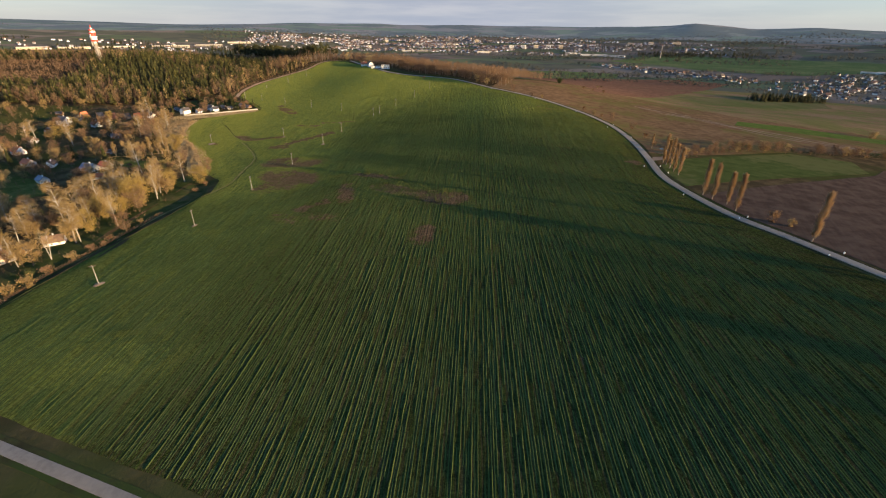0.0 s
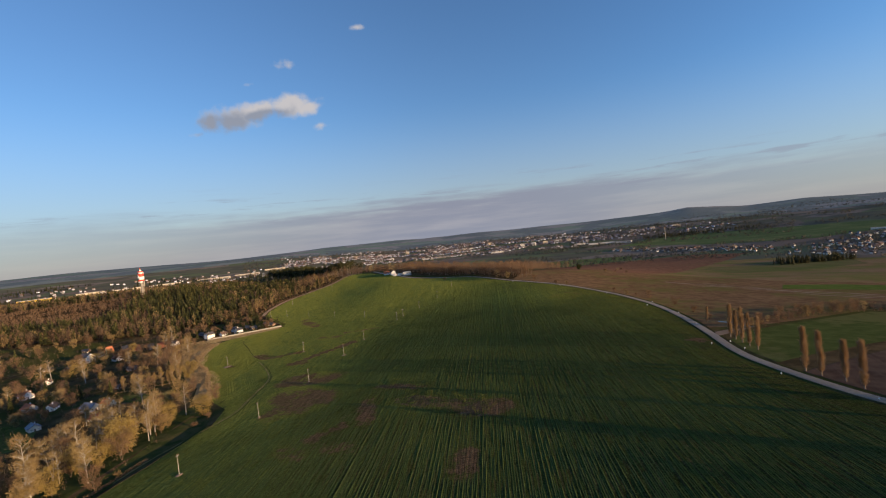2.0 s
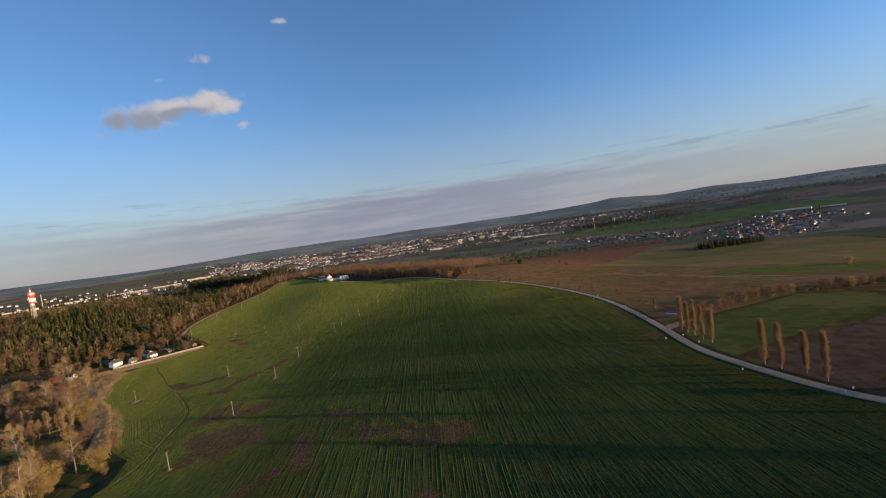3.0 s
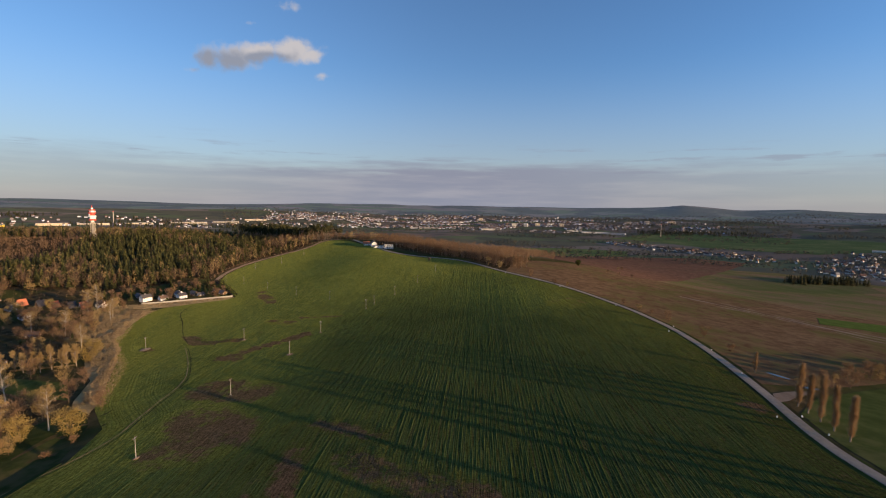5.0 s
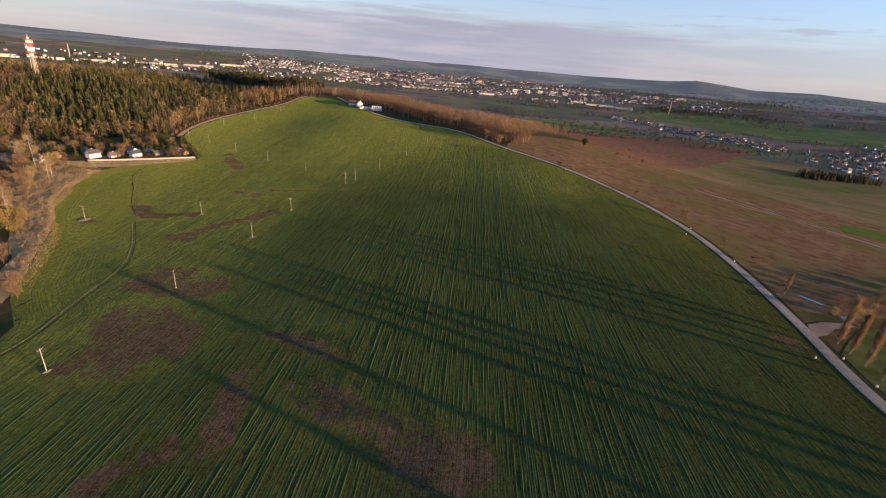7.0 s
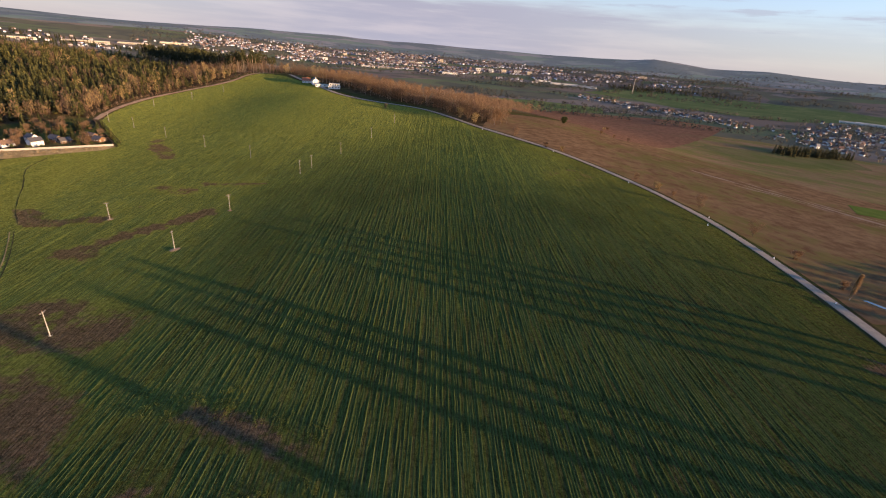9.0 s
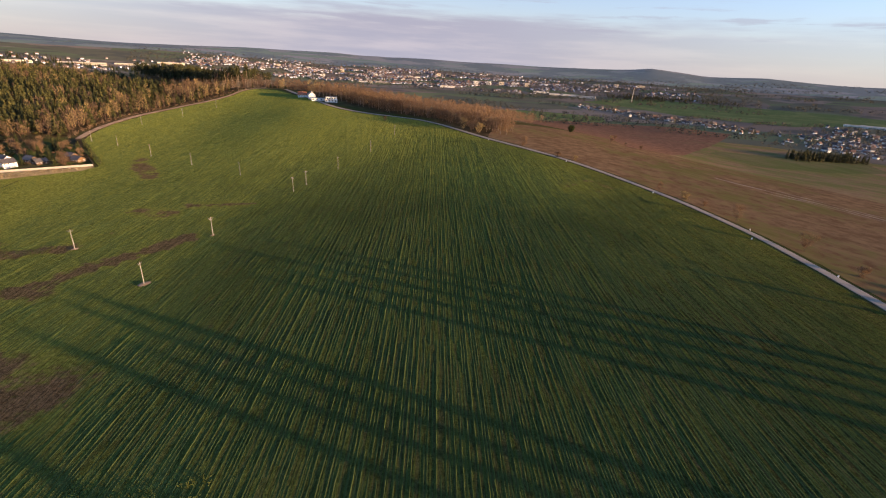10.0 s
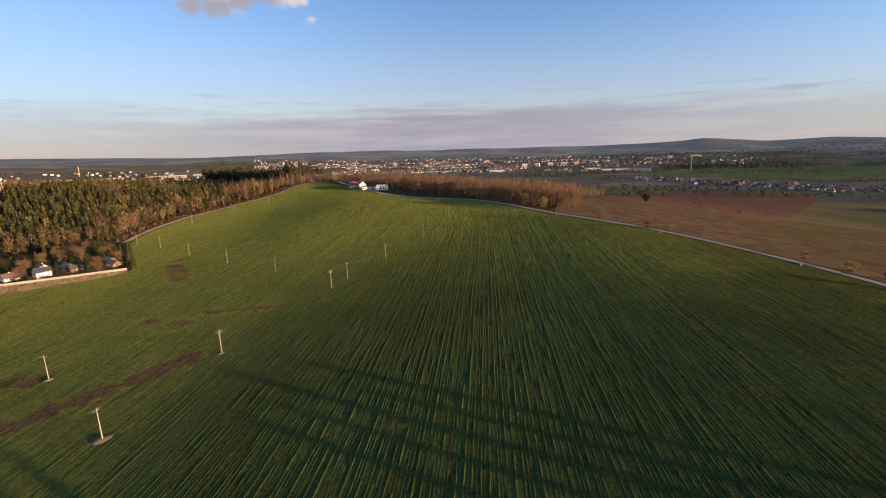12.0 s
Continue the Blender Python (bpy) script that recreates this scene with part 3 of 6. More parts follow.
def ribbon(name, line, width, lift, material, label, category, crown=0.0, ragged=0.0):
    """A strip of road or track along a line."""
    d = np.gradient(line, axis=0)
    side = np.c_[d[:, 1], -d[:, 0]] / np.linalg.norm(d, axis=1)[:, None]
    cols = []
    for f in (-0.5, -0.25, 0.0, 0.25, 0.5):
        off = f * width
        wob = np.array([ragged * noise.noise((i * 0.37, f * 9, 1.7)) for i in range(len(line))]) if abs(f) == 0.5 else np.zeros(len(line))
        q = line + side * (off + wob)[:, None]
        cols.append(np.c_[q, draped(q[:, 0], q[:, 1]) + lift + crown * (1 - 4 * f * f)])
    left, right = cols[0].copy(), cols[-1].copy()
    left[:, 2] -= lift + 0.3
    right[:, 2] -= lift + 0.3
    cols = [left] + cols + [right]
    v, n, m = np.stack(cols, 1).reshape(-1, 3), len(line), len(cols)
    faces = [(i * m + j, i * m + j + 1, (i + 1) * m + j + 1, (i + 1) * m + j) for i in range(n - 1) for j in range(m - 1)]
    return tagged(mesh_object(name, v, faces, material), label, category, kind="structure")


ROAD = smooth_line([(250, -140), (210, 50), (185, 119), (172.5, 152), (161.5, 186), (151, 216), (145.5, 262), (146.6, 290), (155.3, 332), (164.3, 385), (168.3, 435), (165.6, 470),
                    (155, 515), (122.5, 592), (73, 675), (17, 776), (-52, 818), (-96, 858), (-132, 912), (-190, 1000)], 4.0)
NEAR_ROAD = smooth_line([(-420, 170), (-230, 120), (-150, 93), (-111, 79), (-68, 64), (20, 33), (120, 2), (226, -30)], 4.0)
TRACK = smooth_line([(-300, 682), (-306, 712), (-309, 745), (-308, 813), (-294, 872), (-271, 926), (-252, 978), (-234, 1000), (-205, 1012)], 4.0)

FIELD = [(-176, 108), (-171, 146), (-170, 172), (-166, 205), (-161, 235), (-157, 262), (-154, 285), (-161, 312), (-184, 336), (-205, 374), (-222, 402), (-244, 425),
         (-262, 455), (-280, 500), (-290, 540), (-284, 554), (-260, 572), (-239, 585), (-234, 597), (-292, 674), (-302, 712), (-305, 745), (-304, 813), (-290, 872), (-267, 926), (-248, 978),
         (-230, 996), (-196, 985), (-150, 936), (-128, 902)] \
    + [(float(x) - 4.6 * 0.8, float(y) - 1.5) for x, y in ROAD[::-1][::5] if 60 < y < 890] \
    + [(205, -18), (120, 9), (20, 40), (-68, 71), (-111, 86), (-150, 100)]
field, fv = sheet("crop_field", FIELD, 5.0, 0.06, M_CROP, "large green field of young drilled crop with bare patches", "crop field", 1.0)

# rows run nearly straight up the field; beside the road a headland follows its edge
fx, fy = fv[:, 0], fv[:, 1]
road_far = np.array([np.hypot(ROAD[:, 0] - x, ROAD[:, 1] - y).min() for x, y in fv])
bend = 18 * np.sin((fy - 80) / 330) * np.clip(-fx / 150, 0, 1.5)
LEFT = np.array(dense_edge(FIELD[1:18], 4.0)[:-20])
left_far = np.array([np.hypot(LEFT[:, 0] - x, LEFT[:, 1] - y).min() for x, y in fv])
drill, rim = fx * 0.9976 - fy * 0.07 + bend, np.minimum(road_far, left_far)
head = np.clip(1.0 - 0.5 * rim / np.where(road_far < left_far, 22, 32), 0, 1)
# bare and thin places as bands: from, to, half width, strength
BARE = [(-130, 354, -108, 346, 16, 0.76), (-120, 318, -100, 300, 18, 0.82), (-118, 285, -104, 288, 10, 0.6), (-62, 288, -58, 254, 5.5, 0.85), (-60, 309, -30, 294, 5, 0.75), (-40, 280, -12, 262, 9, 0.62),
        (-8, 258, 8, 252, 11, 0.75), (-81, 244, -70, 254, 5, 0.75), (-75, 236, -60, 226, 6, 0.5), (-8, 210, -10, 198, 6, 0.8), (-152, 406, -112, 454, 5.5, 1.05), (-139, 402, -148, 410, 5, 0.9),
        (-206, 457, -188, 438, 5, 1.05), (-188, 438, -160, 446, 5, 1.0), (-154, 495, -136, 488, 7, 0.9), (-130, 502, -98, 503, 4.5, 0.9), (-207, 600, -182, 565, 7, 0.85), (-222, 636, -207, 600, 6, 0.5),
        (-162, 452, -140, 470, 3, 0.5), (100, 512, 112, 520, 14, 0.5), (140, 318, 146, 306, 6, 0.6), (-94, 235, -82, 226, 6, 0.55), (-221, 430, -219, 428, 5, 0.9)]


def bareness(x, y):
    """How bare the field is at points, from 0 to 1."""
    out = np.zeros(len(x))
    for x0, y0, x1, y1, wide, s in BARE:
        along = np.clip(((x - x0) * (x1 - x0) + (y - y0) * (y1 - y0)) / ((x1 - x0) ** 2 + (y1 - y0) ** 2), 0, 1)
        off = np.hypot(x - x0 - along * (x1 - x0), y - y0 - along * (y1 - y0)) / wide
        out = np.maximum(out, s * np.clip(1.45 - off**2, 0, 1))
    return out


bare = bareness(fx, fy)
# growth, and painted light: upper and left slopes made brighter
lush = 0.34 + 0.75 * ease(430, 760, fy) * ease(150, -60, fx) + 0.3 * ease(430, 700, fy) + 0.62 * ease(-20, -190, fx) * ease(230, 420, fy)
# a sunlit crest painted in; the left edge brighter, the road side darker
lush = lush + 0.7 * np.exp(-(((fx - 75) / 50) ** 2 + ((fy - 545) / 65) ** 2)) + 0.5 * ease(-60, -140, fx) * ease(420, 250, fy) - 0.2 * ease(-40, 60, fx) * ease(430, 340, fy)
lush = lush + 0.3 * ease(-70, -120, fx) * ease(250, 300, fy) * ease(560, 480, fy)
# near end darkened in colour, for the shade of unseen trees
lush = lush - 0.6 * ease(240, 130, fy) * ease(-110, -50, fx)
lush = lush + 0.5 * np.exp(-(((fx + 100) / 26) ** 2 + ((fy - 112) / 12) ** 2))
lush = lush + 0.35 * np.exp(-(((fx + 25) / 26) ** 2 + ((fy - 268) / 16) ** 2)) + 0.35 * np.exp(-(((fx + 62) / 24) ** 2 + ((fy - 314) / 8) ** 2))
for key, values in (("drill", drill), ("rim", rim), ("head", head), ("bare", bare), ("lush", lush)):
    field.data.attributes.new(key, "FLOAT", "POINT").data.foreach_set("value", values.astype(np.float32))


def crop_rows():
    """Low uneven ridges of young crop along the drill lines, broken by gaps and bare places."""
    rs = np.random.RandomState(17)
    lines, c = [], drill.min()
    while c < drill.max():
        lines.append(c)
        c += rs.uniform(0.62, 1.0)
    ys = np.arange(-16, 985, 2.6)
    cell, edge_poly = {}, FIELD
    gi, gj = ((fx + 400) // 8).astype(int), (fy // 8).astype(int)
    for k in range(len(fv)):
        cell[(gi[k], gj[k])] = k
    vs, fs, n = [], [], 0
    for c in lines:
        strong = rs.uniform(0.6, 1.2) if len(vs) % 2 else rs.uniform(0.2, 0.7)
        x = c + ys * 0.07
        for _ in range(3):
            x = (c + ys * 0.07 - 18 * np.sin((ys - 80) / 330) * np.clip(-x / 150, 0, 1.5)) / 0.9976
        x = x + rs.normal(0, 0.035, len(ys)) + 0.18 * np.sin(ys / 61 + c * 0.02)
        near = [cell.get((int((a + 400) // 8), int(b // 8))) for a, b in zip(x, ys)]
        gaps = 1.5 * bareness(x, ys) + 0.5 * np.array([noise.noise((a / 7, b / 7, 2.0)) for a, b in zip(x, ys)])
        ok = inside(edge_poly, x, ys)
        body = np.array([0.0 if k is None else min(1.0, max(0.0, 1.1 - e)) * min(1.0, max(0.0, (rim[k] - 9) / 16)) * (1.0 - 0.25 * min(1.0, lush[k])) for k, e in zip(near, gaps)])
        grain = np.array([0.55 + 1.0 * noise.noise((c * 0.9, b * 0.10, 5.0)) for b in ys])
        tall = np.where(ok, body, 0.0) * strong * np.clip(grain + rs.uniform(-0.15, 0.25, len(ys)), 0, 1.3) * 0.112
        g = draped(x, ys) + 0.05
        w = 0.17 + 0.10 * rs.rand(len(ys))
        v = np.stack([np.c_[x - w, ys, g], np.c_[x + rs.normal(0, 0.03, len(ys)), ys, g + tall], np.c_[x + w, ys, g]], 1)
        live = np.flatnonzero((tall[:-1] > 0.018) & (tall[1:] > 0.014))
        for j in live:
            a = n + 3 * j
            fs += [(a, a + 1, a + 4, a + 3), (a + 1, a + 2, a + 5, a + 4)]
        vs.append(v.reshape(-1, 3))
        n += 3 * len(ys)
    ob = mesh_object("crop_rows", np.concatenate(vs), fs, M_ROWS)
    bm = bmesh.new()
    bm.from_mesh(ob.data)
    bmesh.ops.delete(bm, geom=[q for q in bm.verts if not q.link_faces], context="VERTS")
    bm.to_mesh(ob.data)
    bm.free()
    return tagged(ob, "uneven rows of young green crop in the field", "crop", kind="stuff")


crop_rows()
ribbon("road_verge", ROAD, 9.0, 0.07, M_VERGE, "rough grass verge and shallow ditch beside the road", "verge", 0.0, 0.9)
ribbon("road", ROAD, 4.9, 0.30, M_ROAD, "narrow pale worn asphalt country road", "road", 0.06)
ribbon("near_road_verge", NEAR_ROAD, 6.0, 0.07, M_VERGE, "trodden grass verge along the lane", "verge", 0.0, 0.7)
ribbon("near_road", NEAR_ROAD, 2.9, 0.12, M_ROAD, "narrow grey asphalt lane at the field's end", "road", 0.05)
ribbon("farm_track", TRACK, 5.0, 0.2, M_DIRT, "pale gravel farm track along the wood's edge", "track", 0.0, 0.6)
ribbon("field_path", smooth_line([(-176, 120), (-174, 150), (-172, 172), (-168, 205), (-163, 235), (-159, 262), (-157, 284)], 4.0), 3.0, 0.2, M_VERGE,
       "grassy ditch path between gardens and field", "path", 0.0, 0.6)

TROD = [(-182, 158), (-175, 182), (-169, 208), (-168, 235), (-162, 262), (-153, 284), (-149, 302), (-151, 322), (-153, 340), (-155, 361), (-161, 379), (-175, 404), (-192, 430)]
ribbon("wheel_track", smooth_line(TROD, 3.0), 0.42, 0.13, M_STRAW, "thin pale worn wheel track through the crop", "track", 0.0, 0.3)
ribbon("wheel_track", smooth_line([(x + 1.9, y) for x, y in TROD], 3.0), 0.4, 0.12, M_VERGE, "thin dark wheel track through the crop", "track", 0.0, 0.25)
ribbon("wheel_track", smooth_line([(-196, 440), (-214, 464), (-236, 500), (-257, 533), (-262, 560)], 3.0), 0.5, 0.12, M_VERGE, "thin dark wheel track through the crop", "track", 0.0, 0.3)

edge_right = [(float(x) + 5.6, float(y) + 1.0) for x, y in ROAD[::4]]


def beside(y0, y1):
    return [q for q in edge_right if y0 < q[1] < y1]


sheet("meadow", beside(255, 318) + [(180, 330), (292, 370), (330, 352), (312, 315)], 7.0, 0.12, M_MEADOW, "green grass meadow beside the poplars", "meadow", 0.8)
sheet("ploughed_field", beside(60, 252) + [(312, 310), (335, 328), (480, 330), (520, 40)], 8.0, 0.12, M_PLOUGH, "bare dark brown ploughed field", "ploughed field", 0.8)
sheet("dry_meadow", beside(338, 690) + [(95, 770), (150, 840), (240, 905), (300, 800), (420, 640), (560, 500), (560, 425), (478, 415), (330, 388), (205, 345)], 8.0, 0.10, M_DRY,
      "dry brown fallow meadow across the road", "meadow", 1.5)
sheet("bright_strip", [(345, 532), (400, 520), (455, 488), (520, 470), (520, 432), (455, 452), (352, 494), (326, 505)], 8.0, 0.2, M_BRIGHT, "narrow bright green crop strip", "crop field", 0.8)
sheet("red_field", [(232, 712), (291, 724), (390, 840), (500, 960), (590, 1060), (760, 1255), (671, 1345), (500, 1330), (358, 1340), (222, 1370), (235, 1100), (250, 890)], 14.0, 0.2, M_RED,
      "reddish brown harrowed field", "ploughed field", 2.0)
sheet("olive_field", [(280, 715), (390, 845), (500, 965), (600, 1075), (700, 1060), (845, 845), (760, 600), (540, 480), (370, 560)], 14.0, 0.15, M_STUBBLE,
      "olive and brown stubble field", "meadow", 2.0)
VALLEY_MEADOW = [(720, 2120), (1000, 2420), (1260, 2360), (1520, 2160), (1750, 1930), (1900, 1640), (1600, 1560), (1360, 1570), (1130, 1490), (980, 1600), (900, 1700), (862, 1960)]
sheet("valley_meadow", VALLEY_MEADOW, 40.0, 0.5, M_PALE_MEADOW, "broad green meadow in the valley", "meadow", 3.0)
sheet("olive_strip", [(440, 870), (470, 900), (600, 915), (760, 930), (700, 830), (545, 780), (440, 775)], 14.0, 0.22, M_OLIVE, "dull green grass strip below the copse", "meadow", 9.0)
sheet("valley_crop", [(215, 1590), (380, 1600), (560, 1516), (500, 1361), (310, 1310), (190, 1369)], 30.0, 0.4, M_PALE_MEADOW, "green strip field in the valley", "meadow", 3.0)
for off, wide in ((0, 3.2), (9, 1.8), (-8, 1.4)):
    ribbon("dirt_strip", smooth_line([(246 + off, 590), (268 + off, 560 + off), (300 + off, 520), (345 + off, 455 + off), (400 + off, 405)][0 if off == 0 else 1:], 5.0), wide, 0.16, M_DIRT,
           "pale trodden dirt strip across the fallow", "track", 0.0, 2.2)
sheet("gravel_entry", [(154, 321), (159, 332), (168, 335), (182, 337), (183, 334), (170, 330), (162, 324)], 3.0, 0.26, M_DIRT, "sandy gravel field entrance beside the road", "gravel", 0.6)
sheet("rough_bank", [(-360, 556), (-318, 564), (-296, 572.5), (-262, 586.5), (-238, 596.5), (-235, 594), (-238, 584), (-260, 571), (-285, 553), (-320, 546), (-360, 544)], 4.0, 0.2, M_STRAW,
      "rough bank of dry straw-coloured grass below the wall", "bank", 0.8)
sheet("bramble_bank", [(-180, 328), (-186, 340), (-206, 374), (-222, 403), (-240, 430), (-262, 456), (-280, 500), (-290, 540), (-320, 546), (-352, 540), (-332, 496), (-292, 455), (-262, 430), (-244, 402), (-216, 372), (-196, 336)],
      4.0, 0.2, M_STRAW, "bank of pale dry grass and cut brushwood", "bank", 1.6)

# ---------------------------------------------------------------- trees
def tube(points, radii, sides=5):
    """A tapered tube along points: vertices and faces."""
    v, f = [], []
    for k, (p, r) in enumerate(zip(points, radii)):
        d = Vector(points[min(k + 1, len(points) - 1)]) - Vector(points[max(k - 1, 0)])
        d = d.normalized() if d.length > 1e-6 else Vector((0, 0, 1))
        a = d.orthogonal().normalized()
        b = d.cross(a)
        for s in range(sides):
            t = 2 * math.pi * s / sides
            v.append(tuple(Vector(p) + r * (math.cos(t) * a + math.sin(t) * b)))
    for k in range(len(points) - 1):
        for s in range(sides):
            f.append((k * sides + s, k * sides + (s + 1) % sides, (k + 1) * sides + (s + 1) % sides, (k + 1) * sides + s))
    return v, f


def gather(lists):
    verts, faces = [], []
    for v, f in lists:
        n = len(verts)
        verts += v
        faces += [tuple(i + n for i in q) for q in f]
    return verts, faces


def card(rng, p, d, length, wide):
    """A narrow two-triangle blade from p along d."""
    d = Vector(d).normalized()
    s = d.orthogonal().normalized()
    s.rotate(Matrix.Rotation(rng.uniform(0, 6.28), 3, d))
    q = Vector(p) + d * length
    m = Vector(p) + d * length * 0.5 + s * wide
    return [tuple(Vector(p)), tuple(m), tuple(q), tuple(Vector(p) + d * length * 0.5 - s * wide)], [(0, 1, 2, 3)]


def direction(rng, rise):
    a, z = rng.uniform(0, 6.283), rise
    c = math.sqrt(max(0.0, 1 - z * z))
    return Vector((c * math.cos(a), c * math.sin(a), z))


def grown_tree(seed, tall, bole, spread_to, limbs, rise, blades, blade, shape, droop=0.0, lean=0.06, stems=1):
    """Trunk and limbs, and the blades of the crown. shape(h) is the crown's radius at height fraction h."""
    rng = random.Random(seed)
    wood, ends = [], []
    for s in range(stems):
        tilt = Vector((rng.uniform(-1, 1), rng.uniform(-1, 1), 0)) * (lean if stems == 1 else 0.22)
        top = tall * rng.uniform(0.86, 1.0)
        pts = [Vector((0, 0, -0.4)) + tilt * h + Vector((rng.uniform(-0.25, 0.25), rng.uniform(-0.25, 0.25), 0)) * (h / tall) + Vector((0, 0, h))
               for h in np.linspace(0, top, 7)]
        r0 = tall * 0.016 / math.sqrt(stems)
        wood.append(tube(pts, [r0 * (1 - 0.88 * k / 6) for k in range(7)], 6))
        for _ in range(limbs // stems):
            h = rng.uniform(bole, 0.95)
            k = min(5, int(h * 6))
            base = pts[k].lerp(pts[k + 1], h * 6 - k)
            out = shape(h) * spread_to * rng.uniform(0.6, 1.05)
            d = direction(rng, rise)
            length = out / max(0.2, math.sqrt(1 - d.z * d.z))
            length = min(length, tall * 0.5)
            mid = base + d * length * 0.5 + Vector((0, 0, 0.06 * length))
            tip = base + d * length + Vector((0, 0, -droop * length))
            wood.append(tube([base, mid, tip], [r0 * 0.36 * (1.1 - h * 0.7), r0 * 0.2, 0.02], 4))
            ends += [(mid, d), (tip, d), (mid.lerp(tip, 0.5), d)]
        ends.append((pts[-1], Vector((0, 0, 1))))
    crown = []
    for _ in range(blades):
        p, d = rng.choice(ends)
        j = Vector((rng.gauss(0, 1), rng.gauss(0, 1), rng.gauss(0, 0.8))) * (0.13 * spread_to + 0.12)
        way_out = (d + 0.8 * direction(rng, rng.uniform(-0.6, 0.9)) + Vector((0, 0, 0.35 - 1.6 * droop))).normalized()
        crown.append(card(rng, p + j, way_out, blade[0] * rng.uniform(0.6, 1.4), blade[1] * rng.uniform(0.6, 1.4)))
    return gather(wood), gather(crown)


def tree_thing(name, trunk_mat, crown_mat, built, label, category):
    ob = new(name)
    for piece, mat, data in (("trunk", trunk_mat, built[0]), ("crown", crown_mat, built[1])):
        child = mesh_object(piece, data[0], data[1], mat)
        child.parent = ob
    return tagged(ob, label, category)


def spruce(seed, tall, wide, whorls=13, per=9):
    """A spruce: stem, and whorls of drooping boughs, each a folded blade."""
    rng = random.Random(seed)
    stem = tube([(0, 0, -0.3), (0, 0, tall * 0.5), (0, 0, tall * 0.98)], [tall * 0.014, tall * 0.009, 0.02], 5)
    boughs = []
    for k in range(whorls):
        h = 0.08 + 0.9 * k / whorls
        r = wide * (1 - h) ** 0.85 + 0.15
        for i in range(per):
            a = 6.283 * (i + rng.random()) / per
            d = Vector((math.cos(a), math.sin(a), 0))
            s = Vector((-d.y, d.x, 0)) * r * 0.34
            z = tall * (h + rng.uniform(-0.03, 0.03))
            ln = r * rng.uniform(0.75, 1.15)
            b, m, t = Vector((0, 0, z + 0.08 * tall)), d * ln * 0.6 + Vector((0, 0, z + 0.03 * tall)), d * ln + Vector((0, 0, z - 0.035 * tall))
            boughs.append(([tuple(b), tuple(m + s), tuple(t), tuple(m - s)], [(0, 1, 2), (0, 2, 3)]))
    return stem and gather([stem]), gather(boughs)


def lay(x, y, turn=0.0, scale=1.0, dz=0.0):
    return pose(x, y, height(x, y) + dz, 0, 0, turn) @ Matrix.Scale(scale, 4)


def kit(makers):
    """First examples stand where they are first used; later ones are copies."""
    return {"ready": list(makers), "used": set()}


def plant(stock, k, x, y, turn, scale):
    ob = stock["ready"][k % len(stock["ready"])]
    if ob.name not in stock["used"]:
        stock["used"].add(ob.name)
        ob.matrix_basis = lay(x, y, turn, scale)
        return ob
    return copy_thing(ob, pose(x, y, height(x, y), 0, 0, turn) @ Matrix.Scale(scale / ob.scale[0], 4))


def slim(h):
    return 0.35 + 0.65 * math.sin(math.pi * min(1, h * 0.95 + 0.12))


def rounded(h):
    return max(0.12, math.sin(math.pi * min(1.0, max(0.0, (h - 0.1) / 0.95))) ** 0.7)


poplars = kit(tree_thing("poplar_tree", M_PALE_BARK, M_TWIG_POPLAR, grown_tree(s, 21, 0.05, 0.95, 150, 0.965, 3000, (1.6, 0.055), slim, 0, 0.02),
                         "tall slim leafless poplar beside the country road", "tree") for s in (1, 2, 3))
birches = kit(tree_thing("birch_tree", M_BIRCH, M_TWIG_GOLD, grown_tree(s, 24, 0.3, 4.6, 46, 0.62, 1700, (1.3, 0.065), rounded, 0.12, 0.1, st),
                         "leafless birch with white trunk and golden twigs", "tree") for s, st in ((11, 1), (12, 2), (13, 1)))
willows = kit(tree_thing("willow_tree", M_BARK, M_LEAF_WILLOW, grown_tree(s, 15, 0.12, 6.0, 60, 0.5, 2900, (0.65, 0.14), rounded, 0.06, 0.08, 3),
                         "round willow with yellow budding leaves", "tree") for s in (21, 22))
bares = kit(tree_thing("bare_tree", M_BARK, M_TWIG_BROWN, grown_tree(s, 13, 0.18, 4.6, 44, 0.62, 1350, (1.2, 0.075), rounded, 0.0, 0.08, st),
                       "leafless brown broad-leaved tree in a garden", "tree") for s, st in ((31, 1), (32, 2), (33, 1)))
golds = kit(tree_thing("golden_tree", M_BARK, M_TWIG_GOLD, grown_tree(s, 12, 0.15, 4.2, 40, 0.6, 1350, (1.1, 0.08), rounded, 0.04, 0.08, 2),
                       "bare garden tree with warm golden twigs", "tree") for s in (41, 42))
bushes = kit(tree_thing("bush", M_BARK, m, grown_tree(s, 3.6, 0.02, 2.3, 30, 0.5, 520, (0.55, 0.12), rounded, 0.0, 0.1, 4), lab, "bush")
             for s, m, lab in ((51, M_TWIG_BROWN, "low leafless brown bush"), (52, M_TWIG_GOLD, "low golden bush at the garden edge"), (53, M_LEAF_DARK, "low dark green garden bush")))
spruces = kit(tree_thing("spruce_tree", M_BARK, M_NEEDLE, spruce(s, 14, 3.2), "dark green spruce in a garden", "tree") for s in (61, 62))
hedge_trees = kit(tree_thing("hedge_tree", M_PALE_BARK, M_TWIG_GOLD, grown_tree(s, 15, 0.1, 1.9, 46, 0.88, 1700, (0.9, 0.07), slim, 0, 0.05),
                             "slim bare tree in a garden row", "tree") for s in (71, 72))

rng = random.Random(5)
